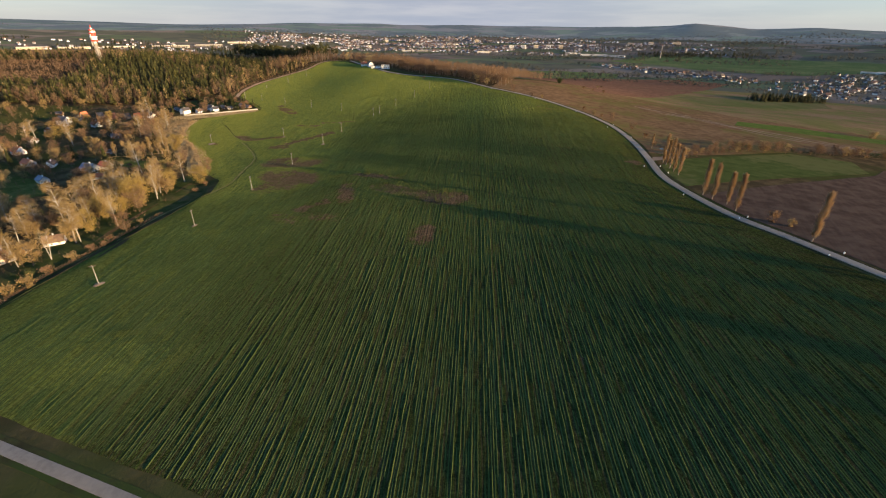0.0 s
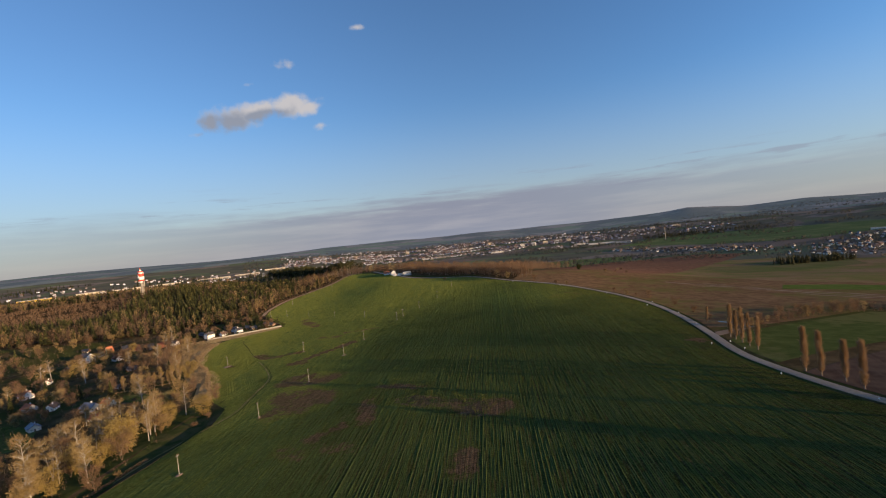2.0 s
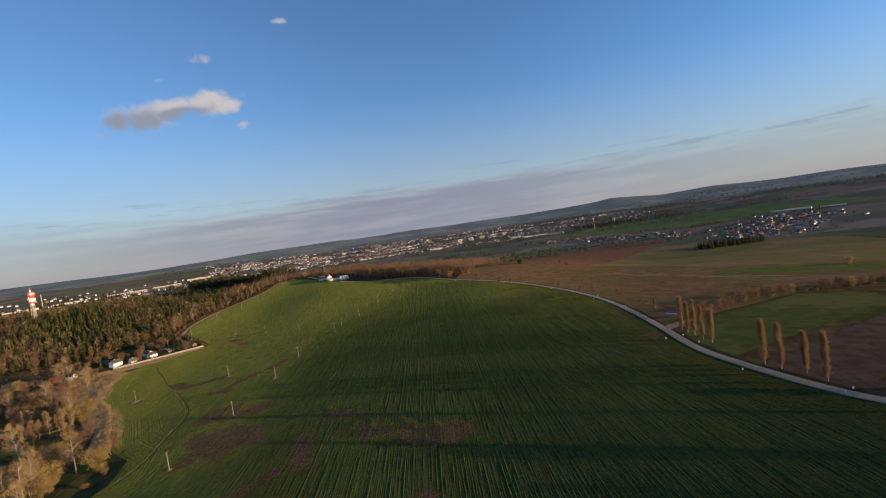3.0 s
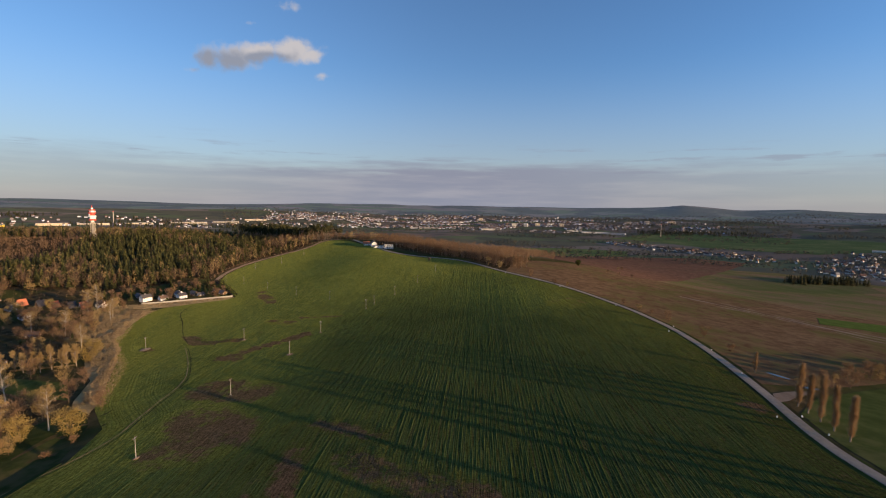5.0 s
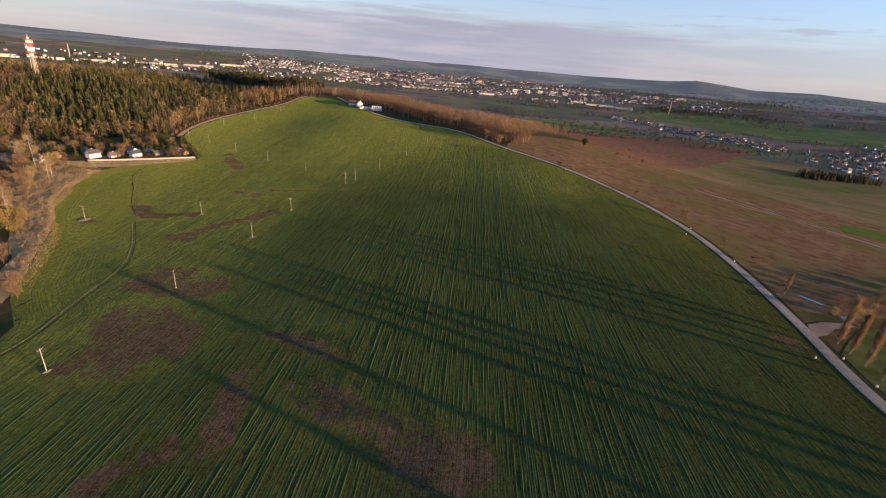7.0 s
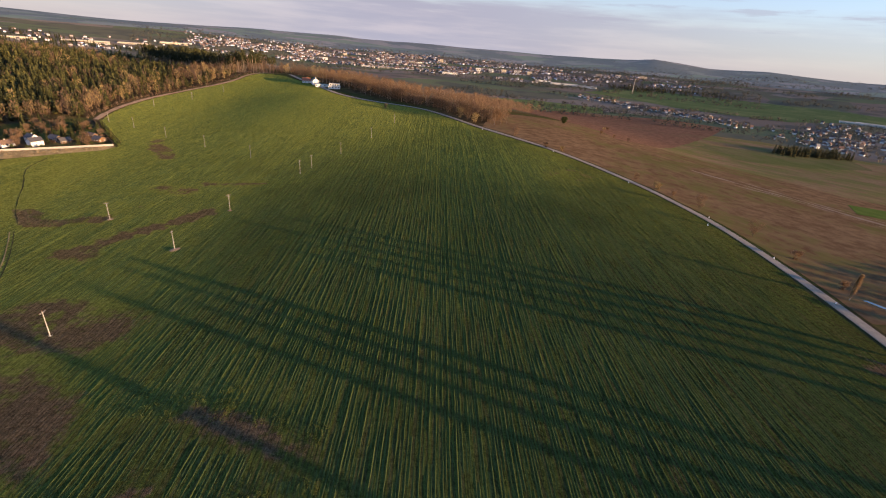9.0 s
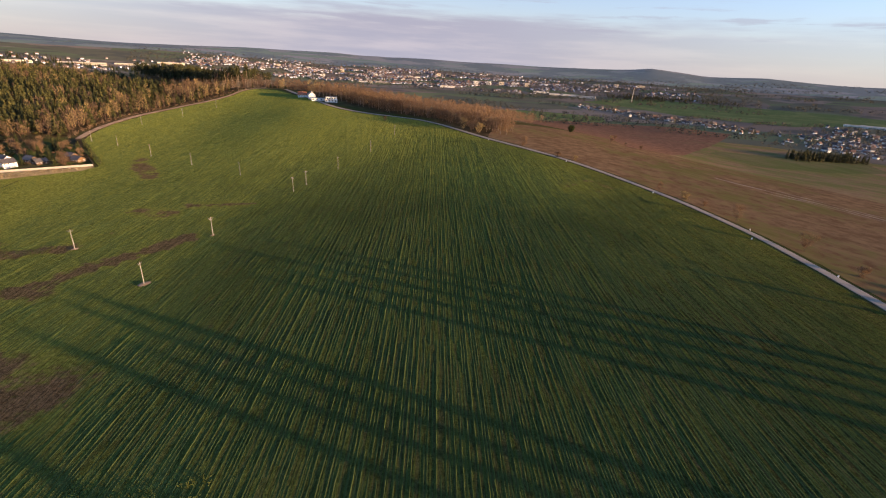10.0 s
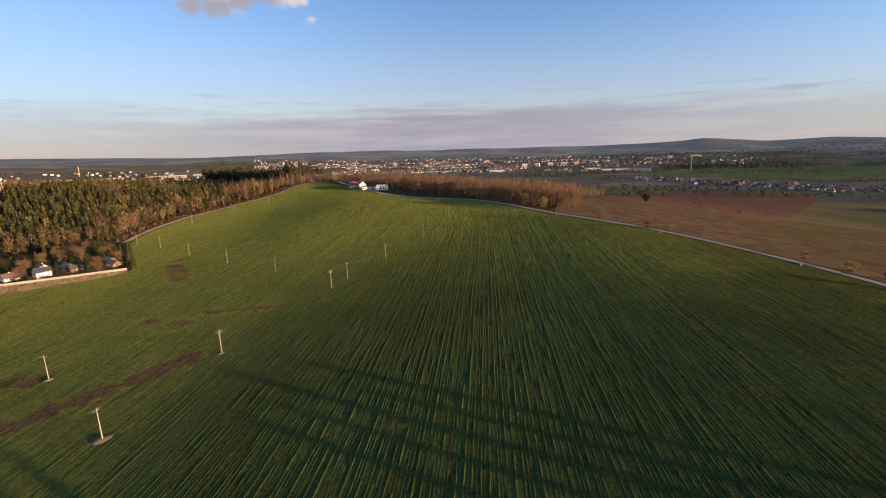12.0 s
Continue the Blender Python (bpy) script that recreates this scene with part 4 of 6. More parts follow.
# poplars along the country road, one by one
for i, (x, y, s) in enumerate([(161, 318, 1.0), (160, 311, 0.97), (159, 303, 1.05), (158, 295, 0.93), (157, 286.5, 1.0), (153.5, 248, 1.06), (154.5, 240, 1.0), (157.5, 231, 0.98), (156.5, 221, 1.03),
                               (168.5, 182.5, 1.14), (171, 362, 0.62), (190, 140, 1.05)]):
    tagged(plant(poplars, i, x, y, rng.uniform(0, 360), s), group="poplars along the road")
# broad trees farther back along the road, whose long shadows reach into the field
for i, (x, y, s) in enumerate([(193, 133, 1.15), (206, 102, 1.05), (222, 54, 1.1), (230, 48, 1.15), (224, 27, 1.1), (236, -6, 1.1)]):
    plant(bares, i, x, y, rng.uniform(0, 360), s)
# named trees of the garden belt
for i, (x, y, s) in enumerate([(-213, 233, 1.08), (-207, 240, 0.9), (-221, 211, 0.7), (-222, 218, 0.72), (-221, 224, 0.75), (-226, 206, 0.66), (-187, 313, 0.9), (-228, 232, 0.85)]):
    plant(birches, i, x, y, rng.uniform(0, 360), s)
for i, (x, y, s) in enumerate([(-187, 262, 1.35), (-196, 243, 1.0), (-173, 309, 0.95), (-243, 405, 1.1), (-196, 270, 1.05)]):
    plant(willows, i, x, y, rng.uniform(0, 360), s)
for i, (x, y, s) in enumerate([(-171, 222, 0.95), (-178, 333, 0.85), (-205, 345, 0.9), (-214, 366, 0.8), (-208, 318, 0.95), (-201, 325, 0.85), (-216, 331, 0.9), (-222, 316, 0.8), (-212, 304, 0.75), (-194, 296, 0.7)]):
    plant(bares, i, x, y, rng.uniform(0, 360), s)
for i, (x, y) in enumerate([(-288, 391), (-279, 391), (-272, 389), (-266, 390), (-261, 389), (-258, 394), (-254, 397), (-250, 396), (-246, 399)]):
    tagged(plant(hedge_trees, i, x, y, rng.uniform(0, 360), rng.uniform(0.9, 1.15)), group="row of slim garden trees")
for i, (x, y, s, k) in enumerate([(-175, 163, 1.5, 1), (-179, 158, 1.4, 1), (-177, 176, 1.2, 0), (-176, 189, 1.3, 1), (-175, 201, 1.0, 0), (-174, 212, 0.9, 0), (-184, 150, 1.5, 1), (-172, 236, 0.8, 1),
                                  (-172, 205, 0.8, 0), (-168, 290, 0.9, 0), (-166, 302, 0.9, 0), (-180, 140, 1.3, 0), (-183, 172, 1.0, 2)]):
    plant(bushes, k, x, y, rng.uniform(0, 360), s)

# ---------------------------------------------------------------- poles, houses, tower
def box(bm, x0, x1, y0, y1, z0, z1):
    v = [bm.verts.new(q) for q in ((x0, y0, z0), (x1, y0, z0), (x1, y1, z0), (x0, y1, z0), (x0, y0, z1), (x1, y0, z1), (x1, y1, z1), (x0, y1, z1))]
    for f in ((3, 2, 1, 0), (4, 5, 6, 7), (0, 1, 5, 4), (1, 2, 6, 5), (2, 3, 7, 6), (3, 0, 4, 7)):
        bm.faces.new([v[i] for i in f])


def boxed(*boxes):
    bm = bmesh.new()
    for b in boxes:
        box(bm, *b)
    return bm


def turned(rings, sides=10, x=0.0, y=0.0):
    """A body of revolution from (radius, z) rings."""
    bm = bmesh.new()
    loops = [[bm.verts.new((x + r * math.cos(6.2832 * s / sides), y + r * math.sin(6.2832 * s / sides), z)) for s in range(sides)] for r, z in rings]
    for a, b in zip(loops, loops[1:]):
        for s in range(sides):
            bm.faces.new((a[s], a[(s + 1) % sides], b[(s + 1) % sides], b[s]))
    bm.faces.new(loops[0][::-1])
    bm.faces.new(loops[-1])
    return bm


def power_pole(label, double=False):
    """A spun-concrete line pole with a steel crossarm, pin insulators and a footing."""
    ob = new("power_pole")
    part("shaft", turned([(0.16, -0.8), (0.15, 0.3), (0.12, 5.0), (0.09, 9.0), (0.05, 9.05)], 10), M_CONCRETE, ob)
    part("footing", boxed((-0.35, 0.35, -0.35, 0.35, -0.9, 0.16)), M_CONCRETE, ob, "square concrete footing")
    arms = ((8.6, 1.15), (7.9, 0.85)) if double else ((8.6, 1.1),)
    for z, w in arms:
        arm = part("crossarm", boxed((-w, w, -0.05, 0.05, z, z + 0.1), (-w * 0.55, -w * 0.5, 0.07, 0.1, z - 0.5, z), (w * 0.5, w * 0.55, 0.07, 0.1, z - 0.5, z)), M_RUST, ob, "galvanised steel crossarm")
        for x in (-w + 0.1, w - 0.1):
            part("insulator", turned([(0.03, z + 0.1), (0.07, z + 0.2), (0.04, z + 0.28), (0.08, z + 0.33), (0.03, z + 0.45)], 8, x), M_PORCELAIN, arm)
    part("top_insulator", turned([(0.04, 9.0), (0.09, 9.1), (0.05, 9.2), (0.1, 9.25), (0.03, 9.4)], 8), M_PORCELAIN, ob)
    return tagged(ob, label, "power pole", "power line across the field")


pole = power_pole("grey concrete power pole standing in the crop field")
strong = power_pole("stout concrete power pole with double crossarms", True)
POLES = [(-144, 162, 35), (-135, 225, 82), (-126.6, 285.5, 82), (-117.4, 345, 82), (-108.2, 408, 82), (-221, 430, 20), (-156, 445, 20), (-72.6, 537, 30), (-57, 574, 50),
         (-37, 627, 60), (-18, 690, 60), (-122.5, 564.6, -40), (-168, 597, -40), (-212, 628, -40), (-255, 661, -40), (-284.7, 676, -40), (-281, 754, 75), (-262, 806, 75), (-247, 868, 75),
         (-336, 431, 20)]
for i, (x, y, turn) in enumerate(POLES):
    if i == 0:
        pole.matrix_basis = lay(x, y, turn)
    else:
        copy_thing(pole, lay(x, y, turn))
strong.matrix_basis = lay(-101, 456.3, 25)
copy_thing(strong, lay(-78, 524, 30))


def soil_mound(x, y, r):
    rr = random.Random(int(x * 7 + y))
    rings = []
    for k, (f, z) in enumerate(((1.0, -0.05), (0.8, 0.14), (0.45, 0.26), (0.15, 0.3))):
        rings.append([(r * f * (1 + 0.25 * rr.uniform(-1, 1)) * math.cos(6.2832 * s / 11), r * 0.7 * f * (1 + 0.25 * rr.uniform(-1, 1)) * math.sin(6.2832 * s / 11), z) for s in range(11)])
    v = [q for ring in rings for q in ring] + [(0, 0, 0.3)]
    f = [(k * 11 + s, k * 11 + (s + 1) % 11, (k + 1) * 11 + (s + 1) % 11, (k + 1) * 11 + s) for k in range(3) for s in range(11)]
    f += [(33 + s, 33 + (s + 1) % 11, 44) for s in range(11)]
    ob = mesh_object("soil_mound", v, f, M_DIRT, True)
    ob.matrix_basis = lay(x, y, rr.uniform(0, 90), 1, 0.1)
    return tagged(ob, "low mound of pale dug soil at a pole's foot", "soil")


for x, y, r in ((-144, 162, 2.6), (-135, 225, 1.8), (-221, 430, 4.0), (-156, 445, 1.6), (-108.2, 408, 2.6), (-101, 456, 1.3), (-126.6, 285.5, 1.4)):
    soil_mound(x, y, r)


def gable(bm, w, l, h, rise):
    """Walls of a house with gabled ends, ridge along y."""
    a, b = w / 2, l / 2
    v = [bm.verts.new(q) for q in ((-a, -b, -1.2), (a, -b, -1.2), (a, b, -1.2), (-a, b, -1.2), (-a, -b, h), (a, -b, h), (a, b, h), (-a, b, h), (0, -b, h + rise), (0, b, h + rise))]
    for f in ((0, 1, 5, 8, 4), (1, 2, 6, 5), (2, 3, 7, 9, 6), (3, 0, 4, 7), (5, 6, 9, 8), (7, 4, 8, 9)):
        bm.faces.new([v[i] for i in f])
    return bm


def roof_slab(side, w, l, h, rise, over=0.5, thick=0.22):
    """One slope of a gable roof, with eaves and thickness."""
    bm = bmesh.new()
    a, b = w / 2, l / 2 + over
    n = Vector((rise, 0, a)).normalized() * thick
    ex, ez = a + over, h - over * rise / a
    pts = [(0, h + rise), (ex, ez), (ex + n.x, ez + n.z), (0, h + rise + thick * 1.2)]
    rows = [[bm.verts.new((side * x, y, z)) for x, z in pts] for y in (-b, 0, b)]
    for p, q in zip(rows, rows[1:]):
        for i in range(4):
            bm.faces.new((p[i], p[(i + 1) % 4], q[(i + 1) % 4], q[i]))
    bm.faces.new(rows[0])
    bm.faces.new(rows[-1][::-1])
    bmesh.ops.recalc_face_normals(bm, faces=bm.faces)
    return bm


def window(ob, x, y, z, w, h, axis, out):
    """A pane in a raised frame on the wall that faces along the axis."""
    def slab(a0, a1, z0, z1, d0, d1):
        d0, d1 = sorted((d0 * out, d1 * out))
        return (x + d0, x + d1, y + a0, y + a1, z + z0, z + z1) if axis == "x" else (x + a0, x + a1, y + d0, y + d1, z + z0, z + z1)
    fr = part("window", boxed(slab(-w / 2, w / 2, 0, 0.09, 0, 0.07), slab(-w / 2, w / 2, h - 0.09, h, 0, 0.07), slab(-w / 2, -w / 2 + 0.09, 0.09, h - 0.09, 0, 0.07),
                              slab(w / 2 - 0.09, w / 2, 0.09, h - 0.09, 0, 0.07), slab(-0.04, 0.04, 0.09, h - 0.09, 0, 0.07)), M_STONE_WHITE, ob)
    part("pane", boxed(slab(-w / 2 + 0.09, w / 2 - 0.09, 0.09, h - 0.09, 0.005, 0.03)), M_GLASS, fr)


def house(w, l, h, rise, wall, roof, label, chimney=True, dormer=False, storeys=1):
    ob = new("house")
    part("wall", gable(bmesh.new(), w, l, h, rise), wall, ob)
    for side in (-1, 1):
        part("roof_slope", roof_slab(side, w, l, h, rise), roof, ob)
    part("ridge", boxed((-0.16, 0.16, -l / 2 - 0.5, l / 2 + 0.5, h + rise + 0.18, h + rise + 0.36)), roof, ob)
    if chimney:
        c = part("chimney", boxed((0.7, 1.3, -0.4, 0.4, h + rise * 0.4, h + rise + 0.9)), M_WHITE, ob)
        part("cap", boxed((0.6, 1.4, -0.5, 0.5, h + rise + 0.9, h + rise + 1.02)), M_CONCRETE, c)
    part("door", boxed((-0.5, 0.5, -l / 2 - 0.07, -l / 2 + 0.05, 0.0, 2.05)), M_DOOR, ob)
    for s in range(storeys):
        z = 0.95 + 2.8 * s
        if z + 1.2 > h:
            break
        for y in (-l * 0.28, l * 0.1, l * 0.36):
            window(ob, w / 2, y, z, 1.2, 1.2, "x", 1)
            window(ob, -w / 2, y, z, 1.2, 1.2, "x", -1)
        for x in (-w * 0.3, w * 0.3):
            window(ob, x, -l / 2, z, 1.0, 1.2, "y", -1)
            window(ob, x, l / 2, z, 1.0, 1.2, "y", 1)
    if rise > 2.4:
        window(ob, 0, -l / 2, h + 0.3, 0.9, 1.0, "y", -1)
        window(ob, 0, l / 2, h + 0.3, 0.9, 1.0, "y", 1)
    if dormer:
        d = part("dormer", boxed((0.9, w * 0.42, -1.4, 1.4, h + 0.4, h + rise * 0.78)), wall, ob)
        part("dormer_roof", boxed((0.6, w * 0.45, -1.65, 1.65, h + rise * 0.78, h + rise * 0.78 + 0.16)), roof, d)
    return tagged(ob, label, "house")


HOUSE_KINDS = [
    house(7.5, 10.5, 2.7, 3.0, M_WHITE, M_TILE_BROWN, "small white cottage with brown roof in a garden"),
    house(8.0, 10.0, 2.8, 3.2, M_CREAM, M_TILE, "cream garden house with red tiled roof"),
    house(8.5, 11.5, 3.2, 3.6, M_WHITE, M_TILE, "white house with red tiled roof and dormer", True, True),
    house(6.5, 9.0, 2.6, 2.2, M_TIMBER, M_TILE_DARK, "dark timber cabin with black roof", False),
    house(9.0, 12.0, 5.4, 3.4, M_WHITE, M_TILE_DARK, "two-storey white house with dark roof", True, False, 2),
    house(7.0, 9.5, 2.7, 2.4, M_CREAM, M_SHEET, "cream cottage with blue-grey sheet roof"),
    house(6.0, 8.0, 0.7, 6.2, M_WHITE, M_TILE, "steep A-frame chalet with red roof", False),
    house(6.0, 8.0, 0.7, 6.4, M_TIMBER, M_TILE_DARK, "steep A-frame chalet with dark roof", False),
]
taken = set()
SITES = []


def settle(kind, x, y, turn, scale=1.0):
    ob = HOUSE_KINDS[kind]
    SITES.append((x, y))
    if kind not in taken:
        taken.add(kind)
        ob.matrix_basis = lay(x, y, turn, scale)
        return ob
    return copy_thing(ob, pose(x, y, height(x, y), 0, 0, turn) @ Matrix.Scale(scale / ob.scale[0], 4))


for k, x, y, turn, s in [(0, -200, 209, 118, 0.82), (1, -211, 190, 60, 1.0), (5, -284, 352, 75, 1.15), (1, -275, 358, 75, 0.9), (2, -391, 409, 60, 1.0), (1, -352, 373, 70, 0.9), (0, -329, 368, 20, 0.9),
                         (3, -304, 405, 80, 0.8), (4, -430, 520, 70, 1.1), (0, -409, 449, 30, 0.8), (6, -397, 553, -20, 0.85), (7, -414, 556, -15, 0.85), (7, -379, 552, -20, 0.85),
                         (6, -367, 553, -25, 0.9), (6, -434, 557, -15, 0.9), (2, -391, 515, 60, 0.9), (0, -429, 540, 70, 0.8), (4, -323, 580, 155, 0.8), (4, -352, 556, 70, 0.7), (3, -350, 571, 70, 0.8),
                         (4, -291, 591, 152, 0.7), (3, -277, 602, 150, 0.85), (3, -256, 610, 65, 0.9), (3, -268, 622, 65, 0.8), (3, -228, 196, 110, 0.7), (3, -208, 200, 20, 0.6), (1, -262, 330, 110, 0.7)]:
    settle(k, x, y, turn, s)
GARDENS = [(-182, 140), (-176, 205), (-170, 262), (-200, 330), (-250, 400), (-305, 520), (-330, 560), (-300, 582), (-262, 600), (-258, 625), (-310, 650), (-380, 618), (-640, 606), (-820, 520), (-820, 200), (-560, 130), (-300, 100)]
rh = random.Random(77)
tries = 0
while len(SITES) < 52 and tries < 3000:
    tries += 1
    x, y = rh.uniform(-800, -300), rh.uniform(150, 600)
    if inside(GARDENS, np.array([x]), np.array([y]))[0] and all((x - a) ** 2 + (y - b) ** 2 > 24**2 for a, b in SITES) and not (-250 < x):
        settle(rh.choice([0, 1, 1, 3, 3, 5, 3, 2]), x, y, rh.choice([20, 65, 110]) + rh.uniform(-12, 12), rh.uniform(0.75, 1.05))
# the houses on the hilltop
settle(4, -137, 921, 20, 1.0)
settle(2, -152, 935, 100, 1.0)


def flat_villa(label, w, l, floors, roof_out):
    """A modern flat-roofed house: stepped storeys with deep window bands."""
    ob = new("villa")
    for k in range(floors):
        z, inset = 3.1 * k, 1.4 * k
        body = part("storey", boxed((-w / 2 + inset, w / 2 - inset * 0.3, -l / 2 + inset, l / 2, z - (1.5 if k == 0 else 0), z + 2.85)), M_WHITE, ob)
        part("roof_slab", boxed((-w / 2 + inset - roof_out, w / 2 - inset * 0.3 + roof_out, -l / 2 + inset - roof_out, l / 2 + roof_out, z + 2.85, z + 3.1)), M_CONCRETE, ob)
        for x in np.linspace(-w / 2 + inset + 1.8, w / 2 - inset - 1.8, 4):
            window(body, float(x), -l / 2 + inset, z + 0.6, 2.0, 1.8, "y", -1)
        for y in np.linspace(-l / 2 + inset + 2, l / 2 - 2, 3):
            window(body, w / 2 - inset * 0.3, float(y), z + 0.7, 1.6, 1.5, "x", 1)
    return tagged(ob, label, "house")


v1 = flat_villa("white modern flat-roofed villa on the hilltop", 16, 11, 2, 0.6)
v1.matrix_basis = lay(-107, 899, 8)
v2 = flat_villa("low white house extension with flat roof", 20, 9, 1, 0.5)
v2.matrix_basis = lay(-124, 906, 10)


def wall_run(name, points, high, thick, material, label, category, cap=True):
    """A wall that follows the ground along points, with a coping."""
    ob = new(name)
    for k, (a, b) in enumerate(zip(points, points[1:])):
        d = Vector((b[0] - a[0], b[1] - a[1]))
        n = max(1, int(d.length / 3.0))
        for i in range(n):
            x, y = a[0] + d.x * (i + 0.5) / n, a[1] + d.y * (i + 0.5) / n
            s = d.length / n
            p = part("panel", boxed((-s / 2 + 0.01, s / 2 - 0.01, -thick / 2, thick / 2, -0.6, high)) if not cap else
                     boxed((-s / 2 + 0.01, s / 2 - 0.01, -thick / 2, thick / 2, -0.6, high), (-s / 2, s / 2, -thick / 2 - 0.06, thick / 2 + 0.06, high, high + 0.1)), material, ob)
            p.matrix_basis = pose(x, y, height(x, y), 0, 0, math.degrees(math.atan2(d.y, d.x)))
    return tagged(ob, label, category)


for k, x, y, turn, s in [(0, -308, 586, 152, 0.8), (4, -300, 601, 62, 0.7), (3, -335, 590, 65, 0.9), (3, -286, 606, 62, 1.0), (3, -343, 598, 60, 0.8)]:
    settle(k, x, y, turn, s)
# strip of darkened grass, painting the shade below the garden trees
sheet("edge_grass", [(-176, 140), (-173, 175), (-168, 210), (-162, 245), (-157, 284), (-172, 318), (-188, 334), (-204, 312), (-208, 250), (-206, 185), (-190, 140)], 5.0, 0.09, M_SHADE_GRASS, "rough green grass darkened with painted shade at the garden edge", "grass", 1.5)
sheet("garden_grass", [(-351, 344), (-303, 330), (-276, 296), (-292, 278), (-345, 292)], 5.0, 0.1, M_MEADOW, "dark green grass plot between the gardens", "lawn", 1.0)
sheet("garden_grass", [(-282, 382), (-228, 371), (-206, 346), (-236, 352), (-270, 364)], 5.0, 0.1, M_MEADOW, "green lawn below the row of slim trees", "lawn", 1.0)
sheet("garden_lawn", [(-300, 600), (-272, 612), (-258, 632), (-282, 655), (-318, 640)], 4.0, 0.1, M_MEADOW, "mown green garden lawn behind the wall", "lawn", 0.8)
wall_run("garden_wall", [(-318, 566), (-296, 574), (-262, 588), (-238.5, 598)], 1.5, 0.25, M_CONCRETE, "pale rendered garden wall of panels with coping", "wall")
wall_run("board_fence", [(-238.5, 599), (-270, 640), (-300, 679)], 1.7, 0.08, M_TIMBER, "dark brown board fence beside the field", "fence", False)


def hedge_mesh(points, high, wide, seed):
    r = random.Random(seed)
    blades = []
    for a, b in zip(points, points[1:]):
        n = int(math.hypot(b[0] - a[0], b[1] - a[1]) * 34)
        for _ in range(n):
            t = r.random()
            x, y = a[0] + (b[0] - a[0]) * t, a[1] + (b[1] - a[1]) * t
            p = Vector((x + r.uniform(-wide, wide), y + r.uniform(-wide, wide), height(x, y) + r.uniform(0, high)))
            blades.append(card(r, p, direction(r, r.uniform(-0.2, 0.9)), r.uniform(0.3, 0.7), 0.12))
    return gather(blades)


def hedge(points, high, wide, material, label, seed):
    v, f = hedge_mesh(points, high, wide, seed)
    return tagged(mesh_object("hedge", v, f, material), label, "hedge")


hedge([(-234.5, 601), (-265, 641), (-293, 677)], 2.6, 0.9, M_LEAF_DARK, "tall clipped dark green hedge at the field corner", 1)
hedge([(-247, 400), (-300, 388)], 0.9, 0.5, M_TWIG_GOLD, "low bare hedge below the tree row", 2)
hedge([(-186, 340), (-206, 378), (-222, 404), (-250, 432), (-278, 490)], 1.2, 4.5, M_BRUSH, "tangled brown bramble thicket", 3)
hedge([(-262, 440), (-286, 500), (-292, 540), (-330, 556)], 1.5, 6.0, M_BRUSH, "tall dry brushwood beside the field", 4)
hedge([(-176, 120), (-177, 170), (-172, 210), (-168, 250)], 1.4, 1.4, M_TWIG_BROWN, "ragged brown hedge along the garden edge", 5)
hedge([(-284, 584), (-262, 594), (-246, 600)], 2.6, 1.6, M_LEAF_DARK, "dark green garden hedge behind the wall", 6)
hedge([(-268, 604), (-256, 612), (-250, 608)], 3.4, 4.0, M_TWIG_BROWN, "dense reddish brown shrubs in the walled garden", 7)
hedge([(-300, 668), (-330, 676), (-345, 660)], 4.5, 2.5, M_LEAF_DARK, "tall dark evergreen hedge behind the lawn", 8)


def telecom_tower(x, y):
    """A slim steel lattice foot under red and white banded antenna decks."""
    ob = new("communications_tower")
    bm = bmesh.new()
    for sx, sy in ((-1, -1), (1, -1), (1, 1), (-1, 1)):
        v, f = tube([(sx * 3.4, sy * 3.4, -2), (sx * 2.2, sy * 2.2, 34)], [0.5, 0.4], 6)
        vs = [bm.verts.new(q) for q in v]
        for q in f:
            bm.faces.new([vs[i] for i in q])
    part("leg_frame", bm, M_CONCRETE, ob, "pale tower legs")
    for k in range(7):
        z, r = 1 + 5 * k, 3.4 - 0.19 * k
        bm = boxed((-r, r, -r, -r + 0.3, z, z + 0.35), (-r, r, r - 0.3, r, z, z + 0.35), (-r, -r + 0.3, -r, r, z, z + 0.35), (r - 0.3, r, -r, r, z, z + 0.35))
        part("brace", bm, M_CONCRETE, ob)
    part("core", turned([(1.3, -2), (1.3, 34)], 12), M_CONCRETE, ob)
    for z, r, h, m in ((33, 2.6, 3.5, M_STONE_WHITE), (36.5, 5.8, 3.0, M_RED_PAINT), (39.5, 4.2, 3.6, M_STONE_WHITE), (43.1, 6.2, 2.6, M_STONE_WHITE), (45.7, 4.4, 3.6, M_RED_PAINT), (49.3, 6.0, 2.4, M_RED_PAINT),
                       (51.7, 4.0, 3.4, M_STONE_WHITE), (55.1, 5.2, 2.2, M_RED_PAINT), (57.3, 1.6, 3.0, M_STONE_WHITE), (60.3, 0.7, 4.2, M_RED_PAINT)):
        part("deck" if r > 5 else "drum", turned([(r * 0.96, z), (r, z + 0.3), (r, z + h - 0.3), (r * 0.96, z + h)], 16), m, ob, "red painted band" if m is M_RED_PAINT else "white painted band")
    for k in range(10):
        a, z = k * 2.4, (39.8, 46.0, 52.0)[k % 3]
        part("antenna", boxed((5.0 * math.cos(a) - 0.45, 5.0 * math.cos(a) + 0.45, 5.0 * math.sin(a) - 0.45, 5.0 * math.sin(a) + 0.45, z, z + 2.8)), M_STONE_WHITE, ob, "white panel antenna")
    ob.matrix_basis = lay(x, y, 20)
    return tagged(ob, "red and white banded communications tower above the wood", "tower")


telecom_tower(-668, 945)

